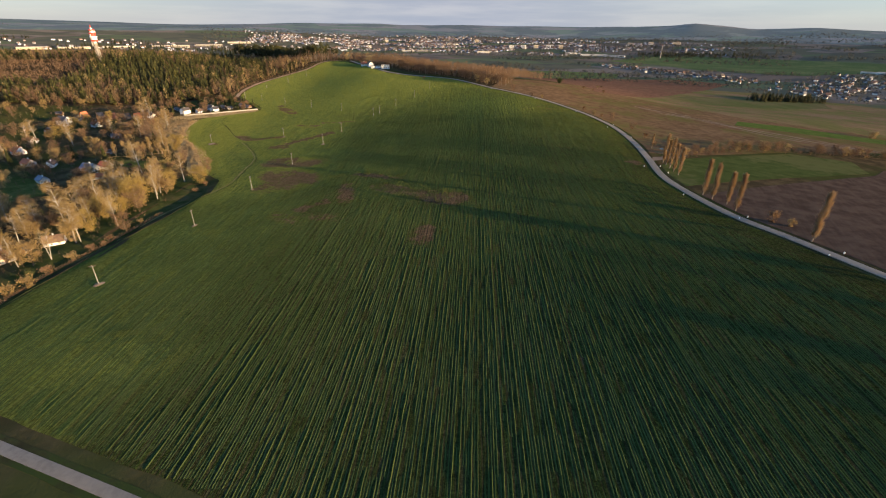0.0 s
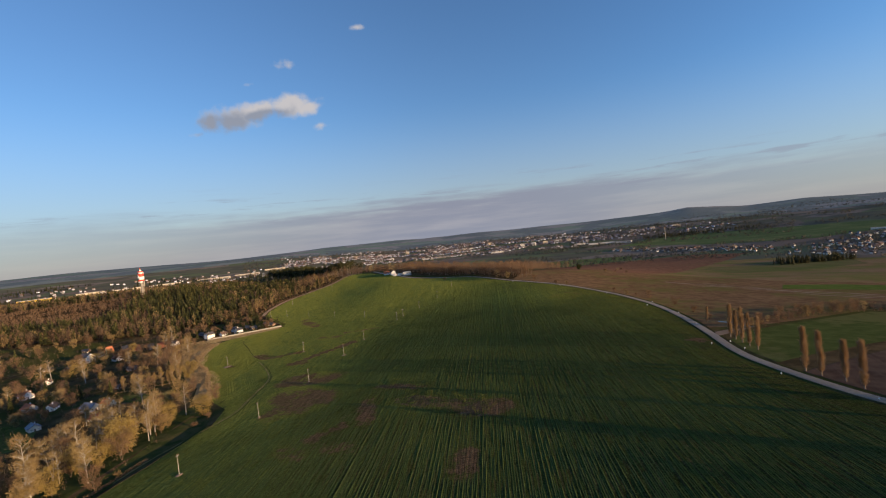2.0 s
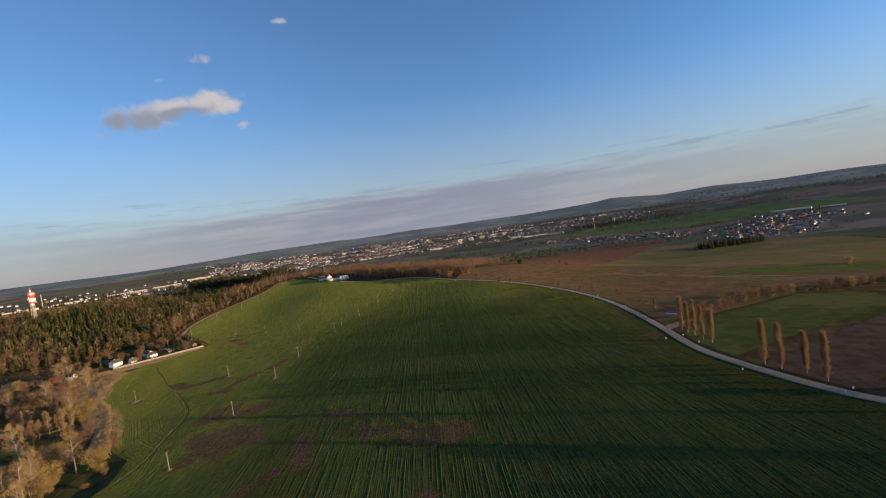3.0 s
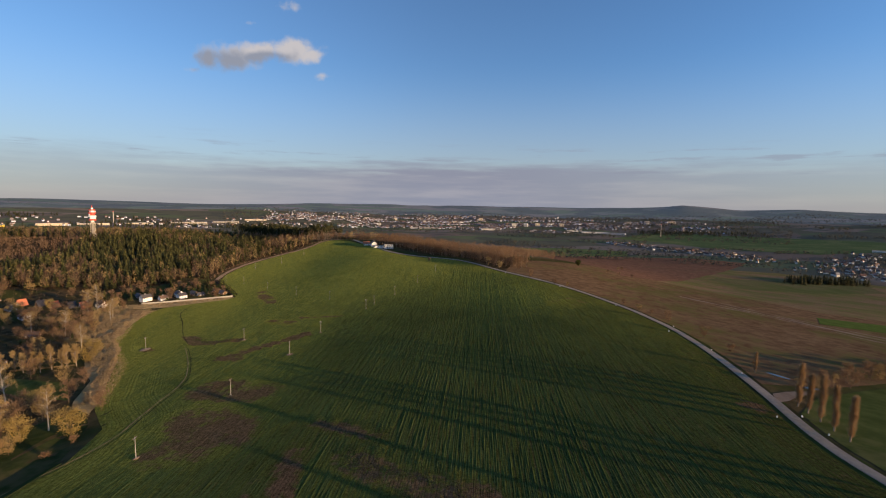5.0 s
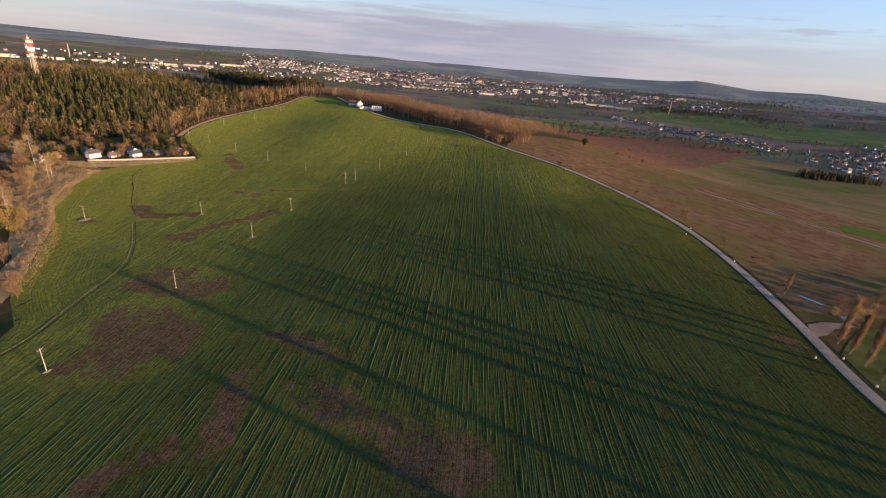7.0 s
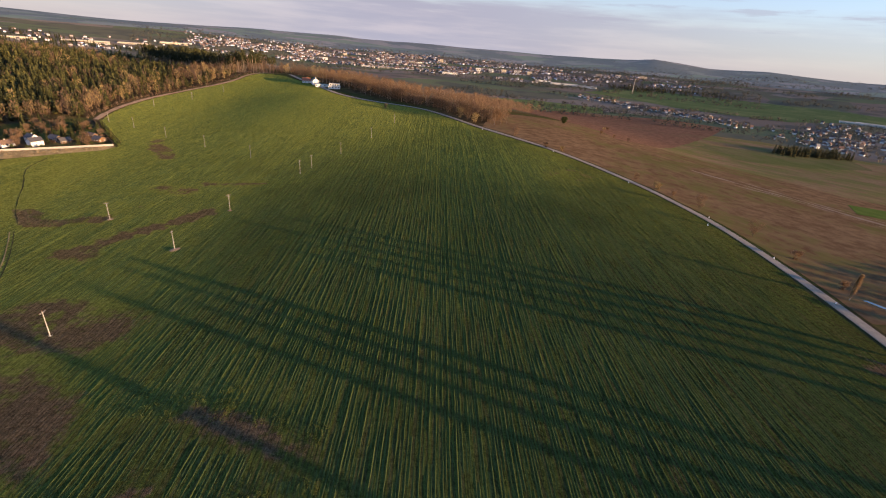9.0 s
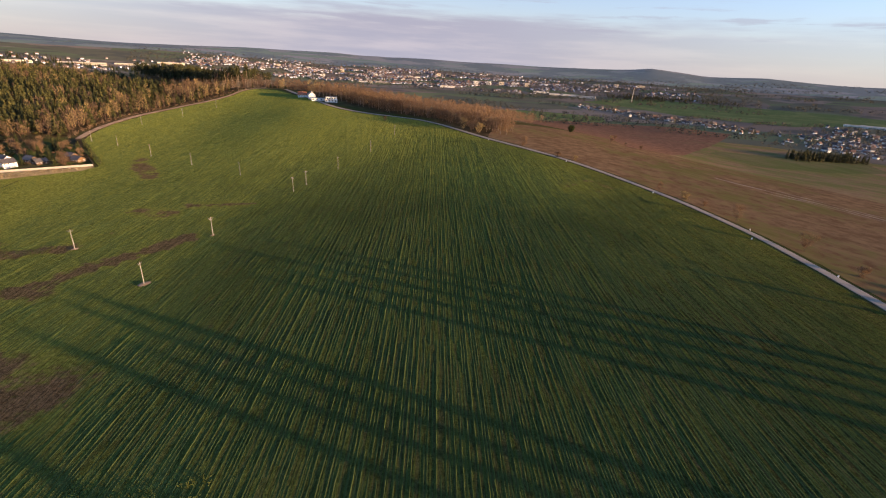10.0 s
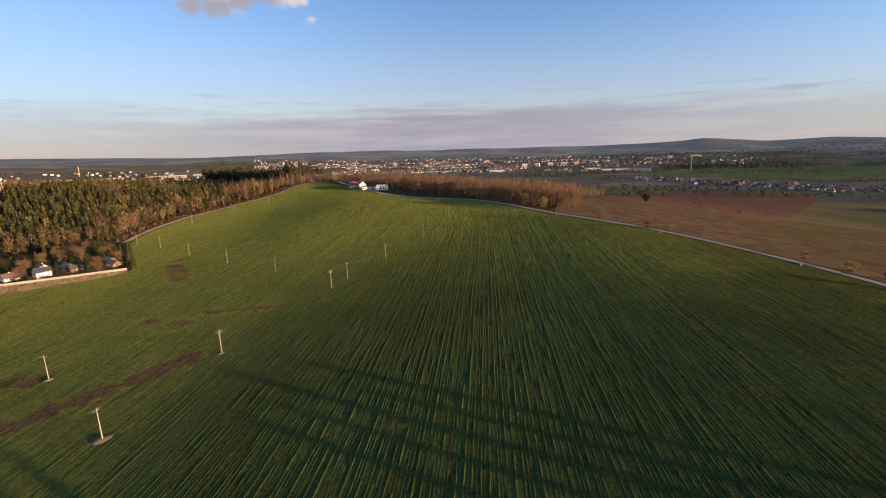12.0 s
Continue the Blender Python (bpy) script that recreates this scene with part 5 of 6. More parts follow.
# roadside trees and bushes
for k, x, y, s in [(0, -30, 772, 1.2), (0, 116, 606, 1.3), (1, 128, 598, 1.0), (0, 163, 530, 1.1), (1, 168, 508, 1.25), (0, 173, 496, 0.9), (0, 182, 402, 1.2), (0, 178, 372, 1.0), (0, 166, 206, 1.5), (1, 171, 200, 1.0),
                   (0, 300, 890, 1.3), (1, 290, 880, 1.1), (0, 218, 728, 1.2), (0, 232, 722, 0.9), (0, 246, 714, 1.0), (0, 185, 345, 0.9)]:
    plant(bushes, k, x, y, rng.uniform(0, 360), s)
for k, x, y, s in [(0, 95, 638, 0.75), (1, 60, 716, 0.8), (0, 175, 470, 0.7), (1, 181, 430, 0.65), (0, 190, 352, 0.5)]:
    plant(bares, k, x, y, rng.uniform(0, 360), s)
for k, x, y, s in [(0, 52, 724, 1.05), (1, 66, 704, 0.9)]:
    plant(golds, k, x, y, rng.uniform(0, 360), s)
dark = tree_thing("round_tree", M_BARK, M_LEAF_DARK, grown_tree(91, 8, 0.04, 4.0, 44, 0.45, 4200, (0.6, 0.22), rounded, 0.0, 0.05, 4), "solitary dark round evergreen tree in the meadow", "tree")
dark.matrix_basis = lay(198, 800, 10, 1.0)
# the planted ground behind the garden wall, and the belt of big trees at the field's edge
rv = random.Random(31)
for i in range(170):
    x, y = rv.uniform(-372, -250), rv.uniform(575, 655)
    if y < 600 + 0.42 * (x + 240) or y > 640 - 0.9 * (x + 262) or any((x - a) ** 2 + (y - b) ** 2 < 6.5**2 for a, b in SITES):
        continue
    plant(rv.choice((bushes, spruces, bushes, bares, bushes, bushes)), rv.choice((0, 2, 2, 2)), x, y, rv.uniform(0, 360), rv.uniform(0.5, 0.9))
for i in range(120):
    x, y = rv.uniform(-275, -180), rv.uniform(135, 312)
    if inside([(-330, 270), (-240, 262), (-226, 300), (-300, 320)], np.array([x]), np.array([y]))[0] or any((x - a) ** 2 + (y - b) ** 2 < 9**2 for a, b in SITES):
        continue
    plant(rv.choice((golds, willows, birches, bares, golds, birches)), i, x, y, rv.uniform(0, 360), rv.uniform(0.65, 1.05))
# the hedgerow behind the meadow
rr = random.Random(8)
for i in range(62):
    t = i / 61
    x, y = 182 + 230 * t + rr.uniform(-4, 4), 338 + 62 * t + 14 * math.sin(t * 5) + rr.uniform(-5, 5)
    plant(rr.choice((bares, golds, bushes, bares)), i, x, y, rr.uniform(0, 360), rr.uniform(0.38, 0.72))
plant(bushes, 1, 468, 488, 40, 1.9)
plant(bushes, 1, 474, 492, 130, 1.5)
# garden trees and bushes, between the houses
spots = [(o.matrix_basis.translation.x, o.matrix_basis.translation.y) for o in scene.objects if o.parent is None and o.type == "EMPTY"]
count = 0
while count < 430:
    x, y = (rr.uniform(-820, -180), rr.uniform(110, 600)) if count % 2 else (rr.uniform(-420, -185), rr.uniform(130, 560))
    if not inside(GARDENS, np.array([x]), np.array([y]))[0] or inside([(-330, 270), (-240, 262), (-226, 300), (-300, 320)], np.array([x]), np.array([y]))[0]:
        continue
    if any((x - a) ** 2 + (y - b) ** 2 < 6.5**2 for a, b in spots):
        continue
    spots.append((x, y))
    stock = rr.choices((bares, golds, willows, birches, spruces, bushes), (9, 9, 2.2, 2.5, 2, 5))[0]
    plant(stock, rr.randrange(9), x, y, rr.uniform(0, 360), rr.uniform(0.6, 1.12) * (0.75 if stock is willows else 1))
    count += 1


# ---------------------------------------------------------------- woods, as masses of single trees
def mass(name, spots, stock, material, label, category, seed, sizes):
    """Many small trees in one mesh; each spot takes a turned and scaled pattern."""
    rs = np.random.RandomState(seed)
    vs, fs, n = [], [], 0
    for x, y in spots:
        v, f = stock[rs.randint(len(stock))]
        a, s = rs.uniform(0, 6.283), rs.uniform(*sizes)
        c, d = math.cos(a) * s, math.sin(a) * s
        w = np.c_[v[:, 0] * c - v[:, 1] * d + x, v[:, 0] * d + v[:, 1] * c + y, v[:, 2] * s * rs.uniform(0.9, 1.12)]
        w[:, 2] += height(x, y)
        vs.append(w)
        fs.append(f + n)
        n += len(v)
    v, f = np.concatenate(vs), np.concatenate(fs)
    me = bpy.data.meshes.new(name)
    me.vertices.add(len(v))
    me.vertices.foreach_set("co", v.astype(np.float32).ravel())
    me.loops.add(f.size)
    me.loops.foreach_set("vertex_index", f.astype(np.int32).ravel())
    me.polygons.add(len(f))
    me.polygons.foreach_set("loop_start", np.arange(0, f.size, f.shape[1], dtype=np.int32))
    me.update(calc_edges=True)
    me.materials.append(material)
    return tagged(new(name, me), label, category, kind="stuff")


def pattern(data):
    """Blades of four corners as arrays."""
    v, f = data
    quads = [q for q in f if len(q) == 4]
    return np.array(v), np.array(quads)


def small_spruce(seed, tall, wide):
    v, f = spruce(seed, tall, wide, 8, 7)[1]
    return np.array(v), np.array([(4 * k, 4 * k + 1, 4 * k + 2, 4 * k + 3) for k in range(len(v) // 4)])


def small_bare(seed, tall, wide, blades, bole=0.2, broad_by=1.0):
    r = random.Random(seed)
    out = []
    for k in range(3):
        a = Vector((0, 0, -0.3 + tall * 0.3 * k))
        out.append(card(r, a, (0.05, 0.02, 1), tall * 0.36, 0.16 - 0.03 * k))
    for _ in range(blades):
        h = r.uniform(bole, 1.0)
        q = wide * rounded(h * 0.92) * r.uniform(0.1, 1.0)
        a = r.uniform(0, 6.283)
        d = Vector((math.cos(a), math.sin(a), r.uniform(1.0, 3.6)))
        out.append(card(r, (q * math.cos(a), q * math.sin(a), tall * h * 0.92), d, tall * r.uniform(0.09, 0.17), r.uniform(0.08, 0.17) * broad_by))
    return pattern(gather(out))


def bole_pair(tall, wide):
    v = np.array([(-wide, 0, -0.5), (wide, 0, -0.5), (wide * 0.6, 0, tall), (-wide * 0.6, 0, tall), (0, -wide, -0.5), (0, wide, -0.5), (0, wide * 0.6, tall), (0, -wide * 0.6, tall)])
    return v, np.array([(0, 1, 2, 3), (4, 5, 6, 7)])


def small_clump(seed, tall, wide, n):
    """A far tree: a short stem and a crown of broad tufts."""
    r = random.Random(seed)
    out = [card(r, Vector((0, 0, -0.5)), (0.05, 0.02, 1), tall * 0.5, 0.3)]
    for _ in range(n):
        h, a = r.uniform(0.2, 0.95), r.uniform(0, 6.283)
        q = wide * rounded(h) * r.uniform(0.1, 0.8)
        out.append(card(r, (q * math.cos(a), q * math.sin(a), tall * h - 1.0), (math.cos(a), math.sin(a), r.uniform(0.3, 2.0)), r.uniform(2.4, 4.2), r.uniform(1.2, 2.2)))
    return pattern(gather(out))


def scatter(poly, gap, seed, keep=None):
    rs = np.random.RandomState(seed)
    xs, ys = [q[0] for q in poly], [q[1] for q in poly]
    x, y = [v.ravel() for v in np.meshgrid(np.arange(min(xs), max(xs), gap), np.arange(min(ys), max(ys), gap))]
    x, y = x + rs.uniform(-0.45, 0.45, len(x)) * gap, y + rs.uniform(-0.45, 0.45, len(y)) * gap
    ok = inside(poly, x, y)
    if keep is not None:
        ok &= keep(x, y, rs)
    return list(zip(x[ok], y[ok]))


def edge_gap(x, y):
    p = np.array(dense_edge(WOODS, 8.0))
    return np.array([np.hypot(p[:, 0] - a, p[:, 1] - b).min() for a, b in zip(x, y)])


def blot(x, y, size, k):
    return np.array([noise.noise((a / size, b / size, k)) for a, b in zip(x, y)])


CLEARING = [(-1150, 755), (-800, 728), (-610, 722), (-585, 745), (-605, 800), (-660, 900), (-700, 960), (-820, 975), (-1150, 960)]
every = scatter(WOODS, 7.2, 3, lambda x, y, rs: ~inside(CLEARING, x, y))
ex, ey = np.array(every).T
rim, tone = edge_gap(ex, ey), blot(ex, ey, 60.0, 2.0)
pick = np.random.RandomState(9).uniform(0, 1, len(ex))
PINES = [(-258, 985), (-330, 1040), (-400, 1090), (-470, 1150), (-520, 1215), (-430, 1250), (-300, 1150), (-215, 1060)]
tall_belt = inside(PINES, ex, ey)
upper = (ex > -345) & (ey > 770)
broad = ~upper & (rim < 30 + 40 * tone) & (pick < 0.72) | upper & (rim < 14) & (pick < 0.7) | (ey < 680 + 60 * tone) & (pick < 0.55) | (ex > -205) & (ey > 900) | (tone > 0.25) & (pick < 0.7) | (ex < -690) & (ey > 760) & (tone > -0.05) & (pick < 0.8) | (pick < 0.07)
conifers = [small_spruce(s, t, w) for s, t, w in ((1, 13, 4.6), (2, 16, 4.2), (3, 11, 4.4), (4, 14, 5.0))]
bare_kinds = [small_bare(s, 15.5, 3.0, 74, 0.2, 1.5) for s in (5, 6, 7, 8)]
pines = [small_bare(s, 33, 3.4, 76, 0.6, 3.6) for s in (15, 16, 17)]
mass("slope_shrubs", scatter(CLEARING, 5.2, 41, lambda x, y, rs: blot(x, y, 40.0, 6.0) > -0.3), [small_bare(s, 3.2, 2.4, 26, 0.0, 1.6) for s in (27, 28)], M_TWIG_BROWN, "reddish brown scrub on the cleared slope", "shrubs", 42, (0.6, 1.5))
mass("slope_trees", scatter(CLEARING, 16.0, 43, lambda x, y, rs: blot(x, y, 70.0, 7.0) > 0.0), bare_kinds, M_WOOD_BROWN, "scattered leafless trees on the cleared slope", "trees", 44, (0.7, 1.2))
mass("young_spruces", [q for q, b, t, u in zip(every, broad, tall_belt, upper) if not b and not t and u], conifers, M_NEEDLE, "low young spruces along the field track", "forest", 45, (0.35, 0.75))
mass("spruce_forest", [q for q, b, t, u in zip(every, broad, tall_belt, upper) if not b and not t and not u], conifers, M_NEEDLE, "dense dark green spruce forest on the slope", "forest", 1, (0.6, 1.45))
mass("bare_forest_edge", [q for k, (q, b, t) in enumerate(zip(every, broad, tall_belt)) if b and not t and k % 7 > 1], bare_kinds, M_WOOD_BROWN, "leafless brown broad-leaved trees along the forest edge", "forest", 2, (0.6, 1.25))
mass("golden_forest_edge", [q for k, (q, b, t) in enumerate(zip(every, broad, tall_belt)) if b and not t and k % 7 < 2], bare_kinds, M_TWIG_GOLD, "golden budding trees among the forest edge", "forest", 22, (0.6, 1.2))
for kind, left_half, sizes in ((3, True, (1.0, 1.28)), (33, False, (0.7, 1.05))):
    stand = [q for q, t, p in zip(every, tall_belt, pick) if t and p < 0.42 and (q[0] < -370) == left_half]
    mass("tall_pines", stand, pines, M_PINE, "tall dark pines with bare trunks on the ridge", "forest", kind, sizes)
    mass("pine_trunks", stand, [bole_pair(24, 0.34)], M_PALE_BARK, "bare reddish trunks of the tall pines", "forest", kind, sizes)
mass("tall_bare_trees", [q for q, t, p in zip(every, tall_belt, pick) if t and p >= 0.75], bare_kinds, M_WOOD_BROWN, "tall leafless trees among the ridge pines", "forest", 4, (1.1, 1.5))
mass("copse_trunks", scatter(BROWN_WOOD, 9.0, 5), [bole_pair(9, 0.2)], M_PALE_BARK, "pale bare trunks in the brown copse", "copse", 5, (0.7, 1.5))
low = [small_bare(s, 2.6, 1.9, 26, 0.0) for s in (21, 22, 23)]
BRUSH = [(-184, 338), (-208, 378), (-224, 406), (-242, 432), (-264, 458), (-282, 500), (-291, 538), (-320, 544), (-348, 538), (-330, 500), (-290, 458), (-260, 433), (-242, 406), (-214, 374), (-194, 338)]
tufts = [small_bare(s, 1.6, 1.5, 30, 0.0, 1.9) for s in (24, 25, 26)]
mass("brushwood", scatter(BRUSH, 1.9, 16, lambda x, y, rs: blot(x, y, 11.0, 3.0) > -0.25), tufts, M_BRUSH, "pale cut brushwood and dry tufts on the bank", "brushwood", 17, (0.5, 1.5))
mass("bank_tufts", scatter([(-352, 545), (-318, 548), (-285, 555), (-240, 586), (-238, 595), (-262, 584), (-296, 571), (-318, 563), (-352, 558)], 2.2, 18), tufts, M_BRUSH, "dry straw-coloured tufts below the garden wall", "grass", 18, (0.4, 1.1))
weeds = [small_bare(s, 0.55, 0.5, 12, 0.0, 0.8) for s in (34, 35, 36)]
WEEDS = [[(-62, 312), (-28, 296), (-24, 302), (-58, 318)], [(-44, 284), (-24, 290), (4, 270), (10, 246), (-6, 243), (-22, 255), (-38, 270)], [(-78, 320), (-46, 318), (-48, 304), (-74, 308)],
         [(-122, 118), (-84, 104), (-78, 116), (-112, 130)], [(-206, 460), (-190, 438), (-164, 438), (-162, 452), (-180, 446), (-200, 462)]]
patches = [q for k, poly in enumerate(WEEDS) for q in scatter(poly, 0.85, 50 + k, lambda x, y, rs: blot(x, y, 5.0, 9.0) > 0.02)]
mass("weeds", patches, weeds, M_WEED, "clumps of bright yellow-green weeds in the thin crop", "weeds", 51, (0.5, 1.5))
rk = random.Random(61)
mass("track_side_shrubs", [(x - 7.5 + rk.uniform(-3, 3), y + rk.uniform(-2, 2)) for x, y in TRACK for _ in range(3)], low, M_WOOD_BROWN, "low brown shrubs between track and wood", "shrubs", 62, (0.5, 1.3))
near_gardens = scatter(GARDENS, 7.0, 12, lambda x, y, rs: np.array([min((a - p) ** 2 + (b - q) ** 2 for p, q in SITES) > 49 for a, b in zip(x, y)]))
mass("garden_shrubs", near_gardens[::2], low, M_WOOD_BROWN, "tangle of low brown garden shrubs", "shrubs", 13, (0.5, 1.3))
mass("garden_greenery", near_gardens[1::3], low, M_LEAF_DARK, "low dark evergreen shrubs in the gardens", "shrubs", 14, (0.5, 1.5))
mass("hedgerow_shrubs", [(182 + 240 * t + 5 * math.sin(k), 338 + 64 * t + 14 * math.sin(t * 5) + 6 * math.cos(k * 2.3)) for k, t in enumerate(np.linspace(0, 1, 150))], low, M_WOOD_BROWN,
     "dense brown hedgerow undergrowth behind the meadow", "shrubs", 15, (0.9, 1.8))
mass("brown_copse", scatter(BROWN_WOOD, 9.0, 5), bare_kinds, M_TWIG_BROWN, "copse of leafless reddish brown trees beyond the road", "copse", 5, (0.6, 1.35))
for i in range(34):
    t = i / 33
    x, y = -88 + 172 * t + rr.uniform(-5, 5), 898 - 196 * t + rr.uniform(-3, 9)
    plant(bares, i, x + 9, y + 6, rr.uniform(0, 360), rr.uniform(0.8, 1.25))
VALLEY_WOOD = [(-120, 1010), (60, 900), (130, 800), (180, 880), (220, 1050), (330, 1180), (120, 1300), (-250, 1330), (-500, 1240)]
mass("valley_wood", scatter(VALLEY_WOOD, 11.0, 6, lambda x, y, rs: blot(x, y, 110.0, 5.0) > -0.08), bare_kinds, M_WOOD_BROWN, "brown leafless wood in the valley", "wood", 6, (0.8, 1.2))

# ---------------------------------------------------------------- small things along the road
def marker(x, y):
    """A squat whitewashed roadside stone."""
    bm = turned([(0.34, -0.3), (0.32, 0.5), (0.24, 0.8), (0.08, 0.92)], 9)
    me = bpy.data.meshes.new("marker_stone")
    bm.to_mesh(me)
    bm.free()
    me.materials.append(M_STONE_WHITE)
    ob = new("marker_stone", me)
    ob.matrix_basis = lay(x, y, x * 40 % 90)
    return tagged(ob, "squat whitewashed roadside marker stone", "marker stone", "stones along the road")


for x, y in ((142.6, 306), (154.2, 307), (152.5, 291), (161, 358), (152, 210), (157.5, 212), (165, 168), (173, 170), (141.5, 247), (169, 400), (161, 440), (172, 455), (150, 515), (118, 590), (70, 670)):
    marker(x, y)


def wet_build(N, p):
    return N.mix(N.ramp(N.noise(p, 0.6, 3), 0.4, 0.6), rgb(0.05, 0.05, 0.045), rgb(0.09, 0.085, 0.07)), N.noise(p, 2.0, 2), 0.01


M_WET = surface("standing_water", wet_build, 0.06, 0.6)
sheet("puddle", [(178, 362.5), (180, 362.5), (183, 357.5), (185, 354), (183.5, 353.5), (180.5, 357.5)], 2.0, 0.16, M_WET, "shallow puddle in the wet meadow corner", "puddle", 0.5)
sheet("puddle", [(180, 343), (184, 344), (191, 341.5), (189, 339.5), (183, 340)], 2.0, 0.2, M_WET, "small pale puddle beside the gravel entrance", "puddle", 0.4)

# ---------------------------------------------------------------- the town and villages in the valley
def town(name, sites, label, seed, low=5.0, tall=9.0, width=(8, 13), walls=M_TOWN, length=(9, 19)):
    """Many far houses in one mesh: gabled blocks on the ground."""
    rs = random.Random(seed)
    wv, wf, rv, rf = [], [], [], []
    for x, y in sites:
        w, l, h, a = rs.uniform(*width), rs.uniform(*length), rs.uniform(low, tall), rs.uniform(0, 3.14)
        rise, z = rs.uniform(2.5, 4.5), height(x, y)
        c, s = math.cos(a), math.sin(a)

        def at(px, py, pz):
            return (x + px * c - py * s, y + px * s + py * c, z + pz)
        n = len(wv)
        wv += [at(-w / 2, -l / 2, -3), at(w / 2, -l / 2, -3), at(w / 2, l / 2, -3), at(-w / 2, l / 2, -3), at(-w / 2, -l / 2, h), at(w / 2, -l / 2, h), at(w / 2, l / 2, h), at(-w / 2, l / 2, h),
               at(0, -l / 2, h + rise), at(0, l / 2, h + rise)]
        wf += [tuple(n + i for i in f) for f in ((0, 1, 5, 8, 4), (1, 2, 6, 5), (2, 3, 7, 9, 6), (3, 0, 4, 7))]
        n = len(rv)
        o = 0.6
        rv += [at(-w / 2 - o, -l / 2 - o, h - 0.3), at(w / 2 + o, -l / 2 - o, h - 0.3), at(w / 2 + o, l / 2 + o, h - 0.3), at(-w / 2 - o, l / 2 + o, h - 0.3), at(0, -l / 2 - o, h + rise + 0.3), at(0, l / 2 + o, h + rise + 0.3)]
        rf += [tuple(n + i for i in f) for f in ((0, 4, 5, 3), (1, 2, 5, 4), (0, 1, 4), (2, 3, 5), (3, 2, 1, 0))]
    ob = tagged(mesh_object(name, wv, wf, walls), label, "town", kind="stuff")
    roofs = mesh_object("roofs", rv, rf, M_TOWN_ROOF)
    roofs.parent = ob
    return ob


def polar(az, d):
    return d * math.sin(radians(az)), d * math.cos(radians(az))



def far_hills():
    """The last hills before the skyline; haze is put into their pale colour and glow."""
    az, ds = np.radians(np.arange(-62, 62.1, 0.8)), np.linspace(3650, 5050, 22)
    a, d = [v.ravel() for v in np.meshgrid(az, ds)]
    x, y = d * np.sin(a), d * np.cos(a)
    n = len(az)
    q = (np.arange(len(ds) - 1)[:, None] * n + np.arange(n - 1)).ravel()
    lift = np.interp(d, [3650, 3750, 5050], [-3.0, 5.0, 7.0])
    ob = mesh_object("backdrop", np.c_[x, y, heights(x, y) + lift], np.c_[q, q + 1, q + n + 1, q + n].tolist(), M_HAZY_HILLS, True)
    return tagged(ob, "far hills of fields and woods paled with painted haze", "backdrop", kind="structure")


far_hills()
rt = random.Random(21)
sites = []
while len(sites) < 2500:
    az = rt.gauss(0, 15)
    if not -22 < az < 31:
        continue
    d = rt.triangular(2450, 3750, 2850) if az < 16 else rt.triangular(2700, 3500, 3000)
    x, y = polar(az, d)
    if noise.noise((x / 230, y / 150, 4)) > 0.0:
        sites.append((x, y))
town("town", sites, "far town of pale houses across the valley", 3, 3.0, 6.5, (4, 7), M_TOWN, (6, 13))
sites = []
while len(sites) < 250:
    t = rt.random()
    x, y = 640 + 230 * t + rt.gauss(0, 30), 1840 - 520 * t + rt.gauss(0, 40)
    sites.append((x, y))
    if len(sites) % 2:
        t = rt.random()
        sites.append((800 + 470 * t + rt.gauss(0, 45), 1060 + 310 * t + rt.gauss(0, 75)))
town("village", sites, "village of white houses with dark roofs in the valley", 4, 2.6, 4.4, (4.5, 6.5), M_WHITE, (6, 10))
town("outskirts", [polar(rt.uniform(-46, -20), rt.uniform(2250, 2900)) for _ in range(120)], "far outskirts beyond the forest", 5, 3, 6, (5, 9), M_TOWN, (6, 14))


def block(x, y, w, l, h, turn, material, label, category):
    """A long far building: body, roof edge and a band of windows on every storey."""
    ob = new(category.replace(" ", "_"))
    part("body", boxed((-w / 2, w / 2, -l / 2, l / 2, -5, h)), material, ob)
    part("roof", boxed((-w / 2 - 0.5, w / 2 + 0.5, -l / 2 - 0.5, l / 2 + 0.5, h, h + 0.8)), M_CONCRETE, ob)
    for k in range(max(1, int(h / 3.2))):
        z = 1.2 + 3.2 * k
        part("window_band", boxed((-w / 2 + 1.5, w / 2 - 1.5, -l / 2 - 0.12, -l / 2 + 0.1, z, z + 1.3)), M_GLASS, ob)
    ob.matrix_basis = lay(x, y, turn)
    return tagged(ob, label, category)


for az, d, w, h in [(0.8, 3000, 34, 18), (1.6, 2980, 30, 20), (8.0, 2850, 36, 25), (9.4, 2860, 34, 26), (10.8, 2870, 36, 25), (12.2, 2880, 40, 24), (13.6, 2900, 34, 22), (-13, 3050, 36, 18), (-10, 3100, 34, 18),
                    (-6.5, 3150, 32, 16), (4, 3250, 30, 24), (21, 3150, 46, 18), (23, 3200, 40, 20), (25.5, 3280, 60, 18), (-8.5, 2780, 30, 14), (-3, 3000, 28, 16)]:
    x, y = polar(az, d)
    block(x, y, w * 0.7, 12, h * 0.72, -az + rt.uniform(-12, 12), rt.choice((M_CREAM, M_WHITE)), "pale block of flats in the far town", "apartment block")
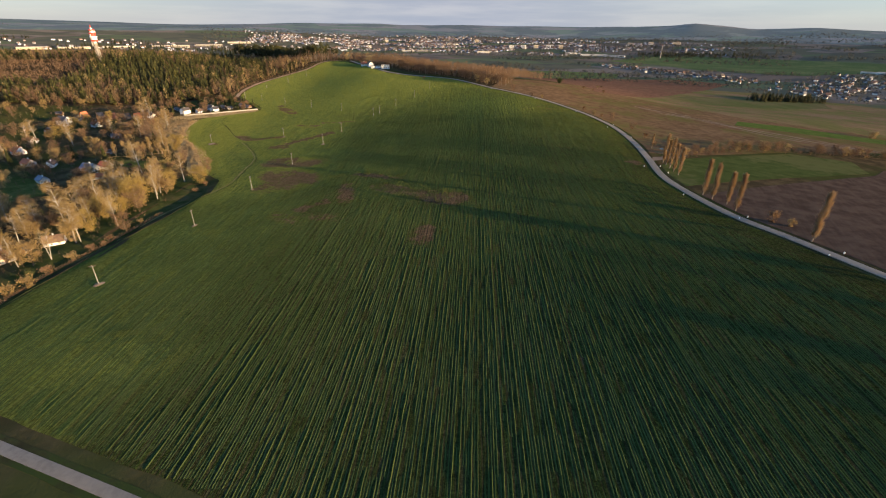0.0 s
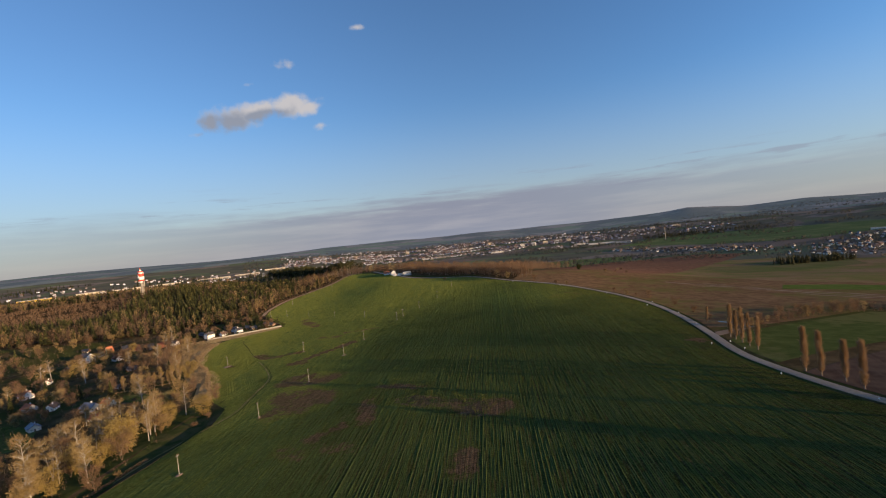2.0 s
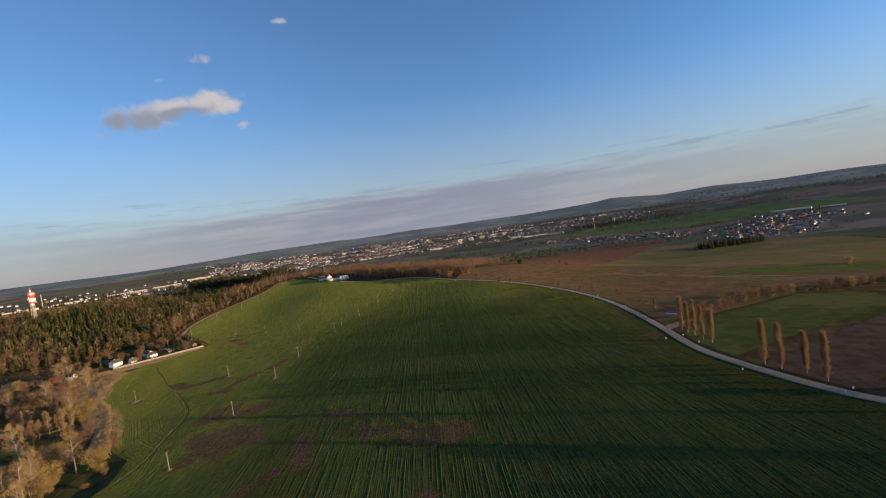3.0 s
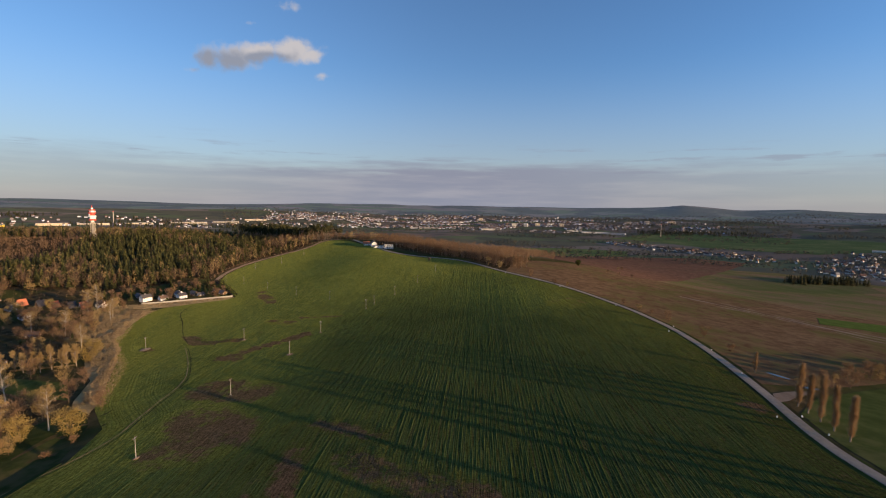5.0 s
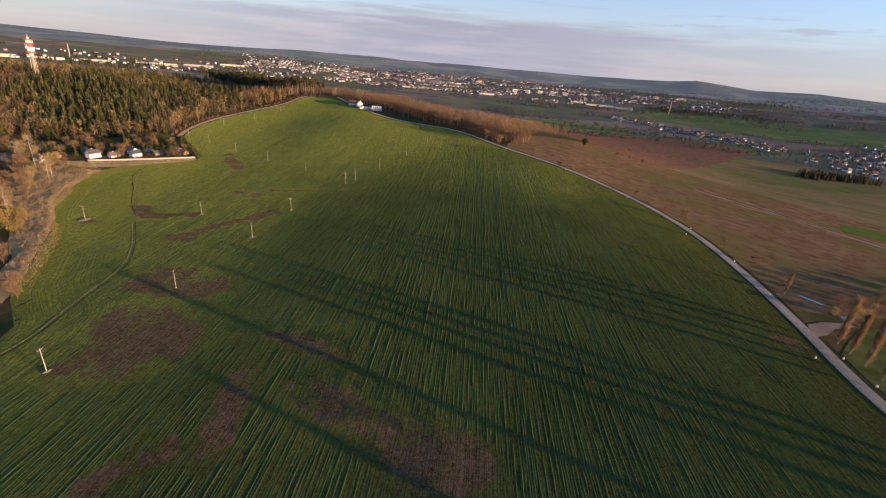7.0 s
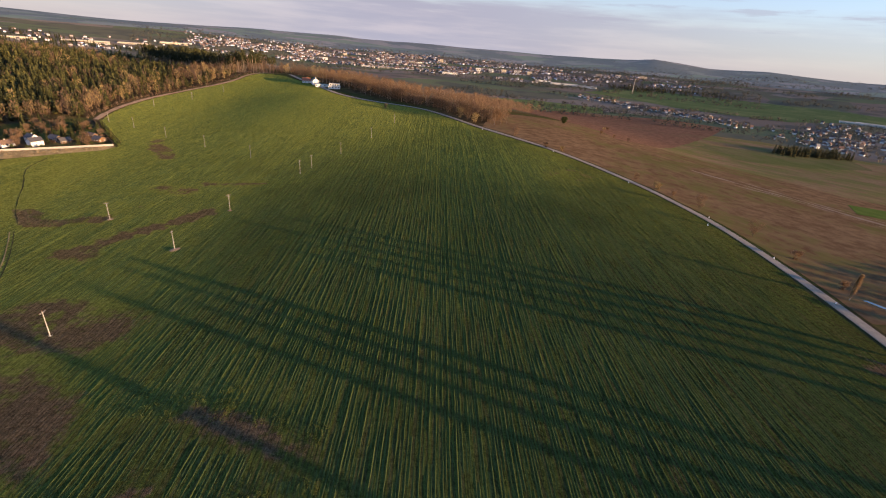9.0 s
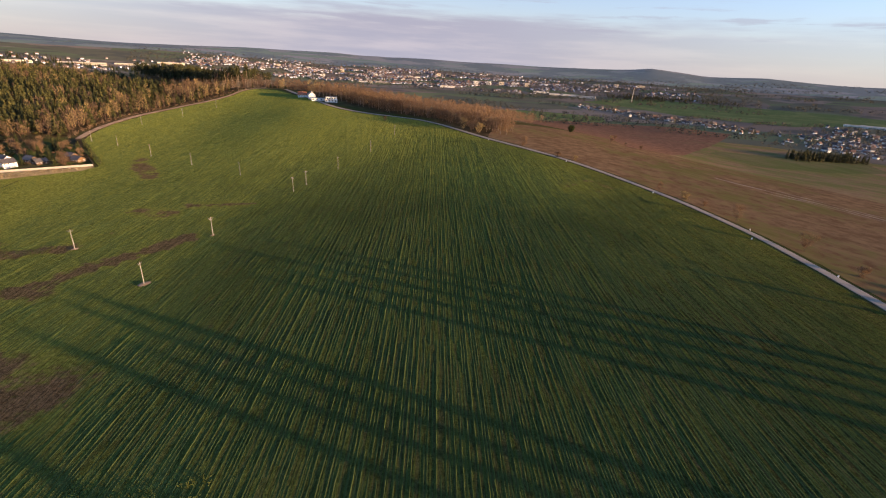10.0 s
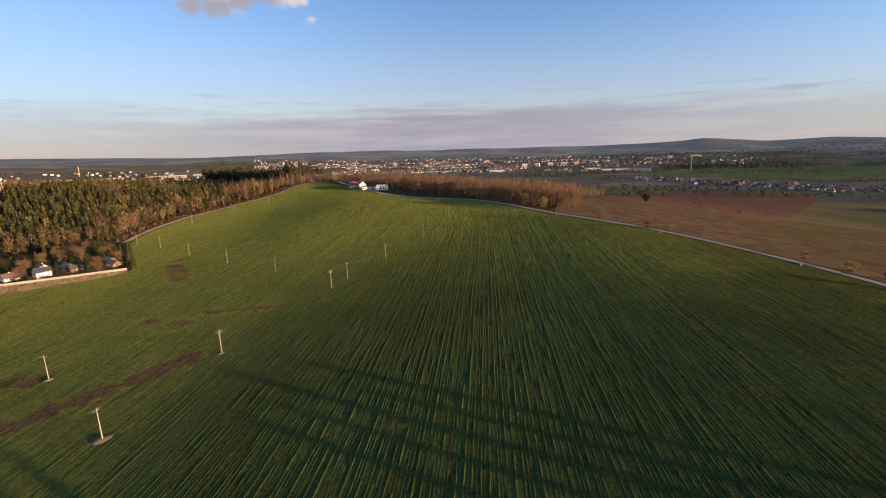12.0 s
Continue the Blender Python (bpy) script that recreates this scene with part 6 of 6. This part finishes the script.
for az, d, w, l, h, m in [(-4, 2560, 60, 26, 9, M_WHITE), (-2.2, 2600, 80, 30, 9, M_CONCRETE), (4.8, 2560, 70, 30, 11, M_WHITE), (17.3, 2550, 130, 40, 9, M_WHITE), (19.6, 2530, 90, 34, 10, M_WHITE), (14.8, 2600, 60, 30, 9, M_WHITE),
                          (-29, 2560, 150, 40, 9, M_CONCRETE), (-33.5, 2450, 110, 40, 9, M_CREAM), (-25.5, 2650, 120, 40, 8, M_CONCRETE), (-37, 2350, 100, 40, 8, M_CREAM), (-40, 2300, 90, 40, 11, M_CREAM),
                          (-22.5, 2800, 110, 40, 9, M_CREAM), (43.4, 2160, 80, 40, 8, M_WHITE), (46, 2110, 70, 40, 8, M_CONCRETE), (42.0, 2140, 60, 30, 8, M_WHITE), (-44, 1960, 80, 40, 16, M_YELLOW)]:
    x, y = polar(az, d)
    block(x, y, w, l, h if m is M_YELLOW else h * 0.65, -az + rt.uniform(-6, 6), m, "yellow cladded warehouse beyond the forest" if m is M_YELLOW else "long low white industrial hall", "industrial hall")


def chimney(az, d, h, r, label):
    ob = new("smokestack")
    part("shaft", turned([(r * 1.3, -4), (r, h * 0.5), (r * 0.8, h)], 12), M_CONCRETE, ob)
    part("rim", turned([(r * 0.95, h - 2), (r * 0.95, h), (r * 0.6, h + 0.1)], 12), M_RED_PAINT, ob)
    x, y = polar(az, d)
    ob.matrix_basis = lay(x, y)
    return tagged(ob, label, "chimney")


chimney(-35.5, 2500, 50, 1.5, "tall pale factory chimney beyond the forest")
chimney(24.2, 2500, 62, 1.3, "slim pale chimney beside the town")

# far trees: woods, gardens and lines in the valley and on the skyline
far_conifer = [small_spruce(s, 16, 4.2) for s in (41, 42)]
far_bare = [small_clump(s, 11, 4.4, 10) for s in (43, 44)]
far_fat = [small_clump(s, 9, 4.4, 10) for s in (45, 46)]
spots = []
while len(spots) < 3800:
    az, d = rt.uniform(-26, 36), rt.uniform(2300, 3900)
    spots.append(polar(az, d))
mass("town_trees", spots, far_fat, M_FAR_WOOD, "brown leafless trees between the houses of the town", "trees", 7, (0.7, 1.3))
spots = []
while len(spots) < 4200:
    az, d = rt.uniform(-52, 56), rt.uniform(3850, 4800)
    x, y = polar(az, d)
    if noise.noise((x / 420, y / 300, 8)) > 0.08:
        spots.append((x, y))
for _ in range(5200):
    az, d = rt.uniform(17, 56), rt.uniform(3700, 4780)
    x, y = polar(az, d)
    if noise.noise((x / 500, y / 260, 3)) > -0.12:
        spots.append((x, y))
mass("hill_woods", spots, far_fat, M_HAZY_WOOD, "woods on the far hills paled with painted haze", "wood", 8, (0.5, 0.95))
spots = [(640 + 230 * t + rt.gauss(0, 38), 1830 - 520 * t + rt.gauss(0, 45)) for t in [rt.random() for _ in range(300)]]
spots += [(790 + 490 * t + rt.gauss(0, 60), 1050 + 310 * t + rt.gauss(0, 80)) for t in [rt.random() for _ in range(380)]]
spots += [(t * 900 + 150, 1560 + 60 * math.sin(t * 9) + rt.gauss(0, 18)) for t in [rt.random() for _ in range(160)]]
mass("village_trees", spots, far_fat, M_FAR_WOOD, "brown trees round the village gardens", "trees", 9, (0.5, 1.05))
spots = [(602 + 150 * t + rt.gauss(0, 9), 900 + 30 * t + rt.gauss(0, 9)) for t in [rt.random() for _ in range(120)]]
spots += [(1000 + 500 * t + rt.gauss(0, 40), 2450 - 150 * t + rt.gauss(0, 60)) for t in [rt.random() for _ in range(300)]]
mass("dark_copse", spots, far_conifer, M_PINE, "dark evergreen copse beside the village", "copse", 10, (0.7, 1.1))
spots = []
while len(spots) < 1300:
    x, y = rt.uniform(900, 3300), rt.uniform(1900, 3500)
    if noise.noise((x / 380, y / 240, 14)) > 0.1:
        spots.append((x, y))
for _ in range(48):
    az, d, turn, n = rt.uniform(4, 46), rt.uniform(1250, 2500), rt.uniform(-0.35, 0.25), rt.randrange(10, 34)
    x, y = polar(az, d)
    if noise.noise((x / 300, y / 300, 2)) > 0.25:
        continue
    for k in range(n):
        spots.append((x + 9 * k * math.cos(turn) + rt.gauss(0, 4), y + 9 * k * math.sin(turn) + rt.gauss(0, 5)))
spots = [q for q, wet in zip(spots, inside(VALLEY_MEADOW, *np.array(spots).T)) if not wet]
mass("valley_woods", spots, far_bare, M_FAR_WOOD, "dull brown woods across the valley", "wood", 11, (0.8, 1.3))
spots = []
while len(spots) < 900:
    x, y = rt.uniform(-2600, -500), rt.uniform(1250, 2300)
    if noise.noise((x / 380, y / 240, 19)) > 0.0:
        spots.append((x, y))
mass("back_woods", spots, far_conifer, M_NEEDLE, "dark woods behind the forest ridge", "wood", 12, (0.8, 1.2))
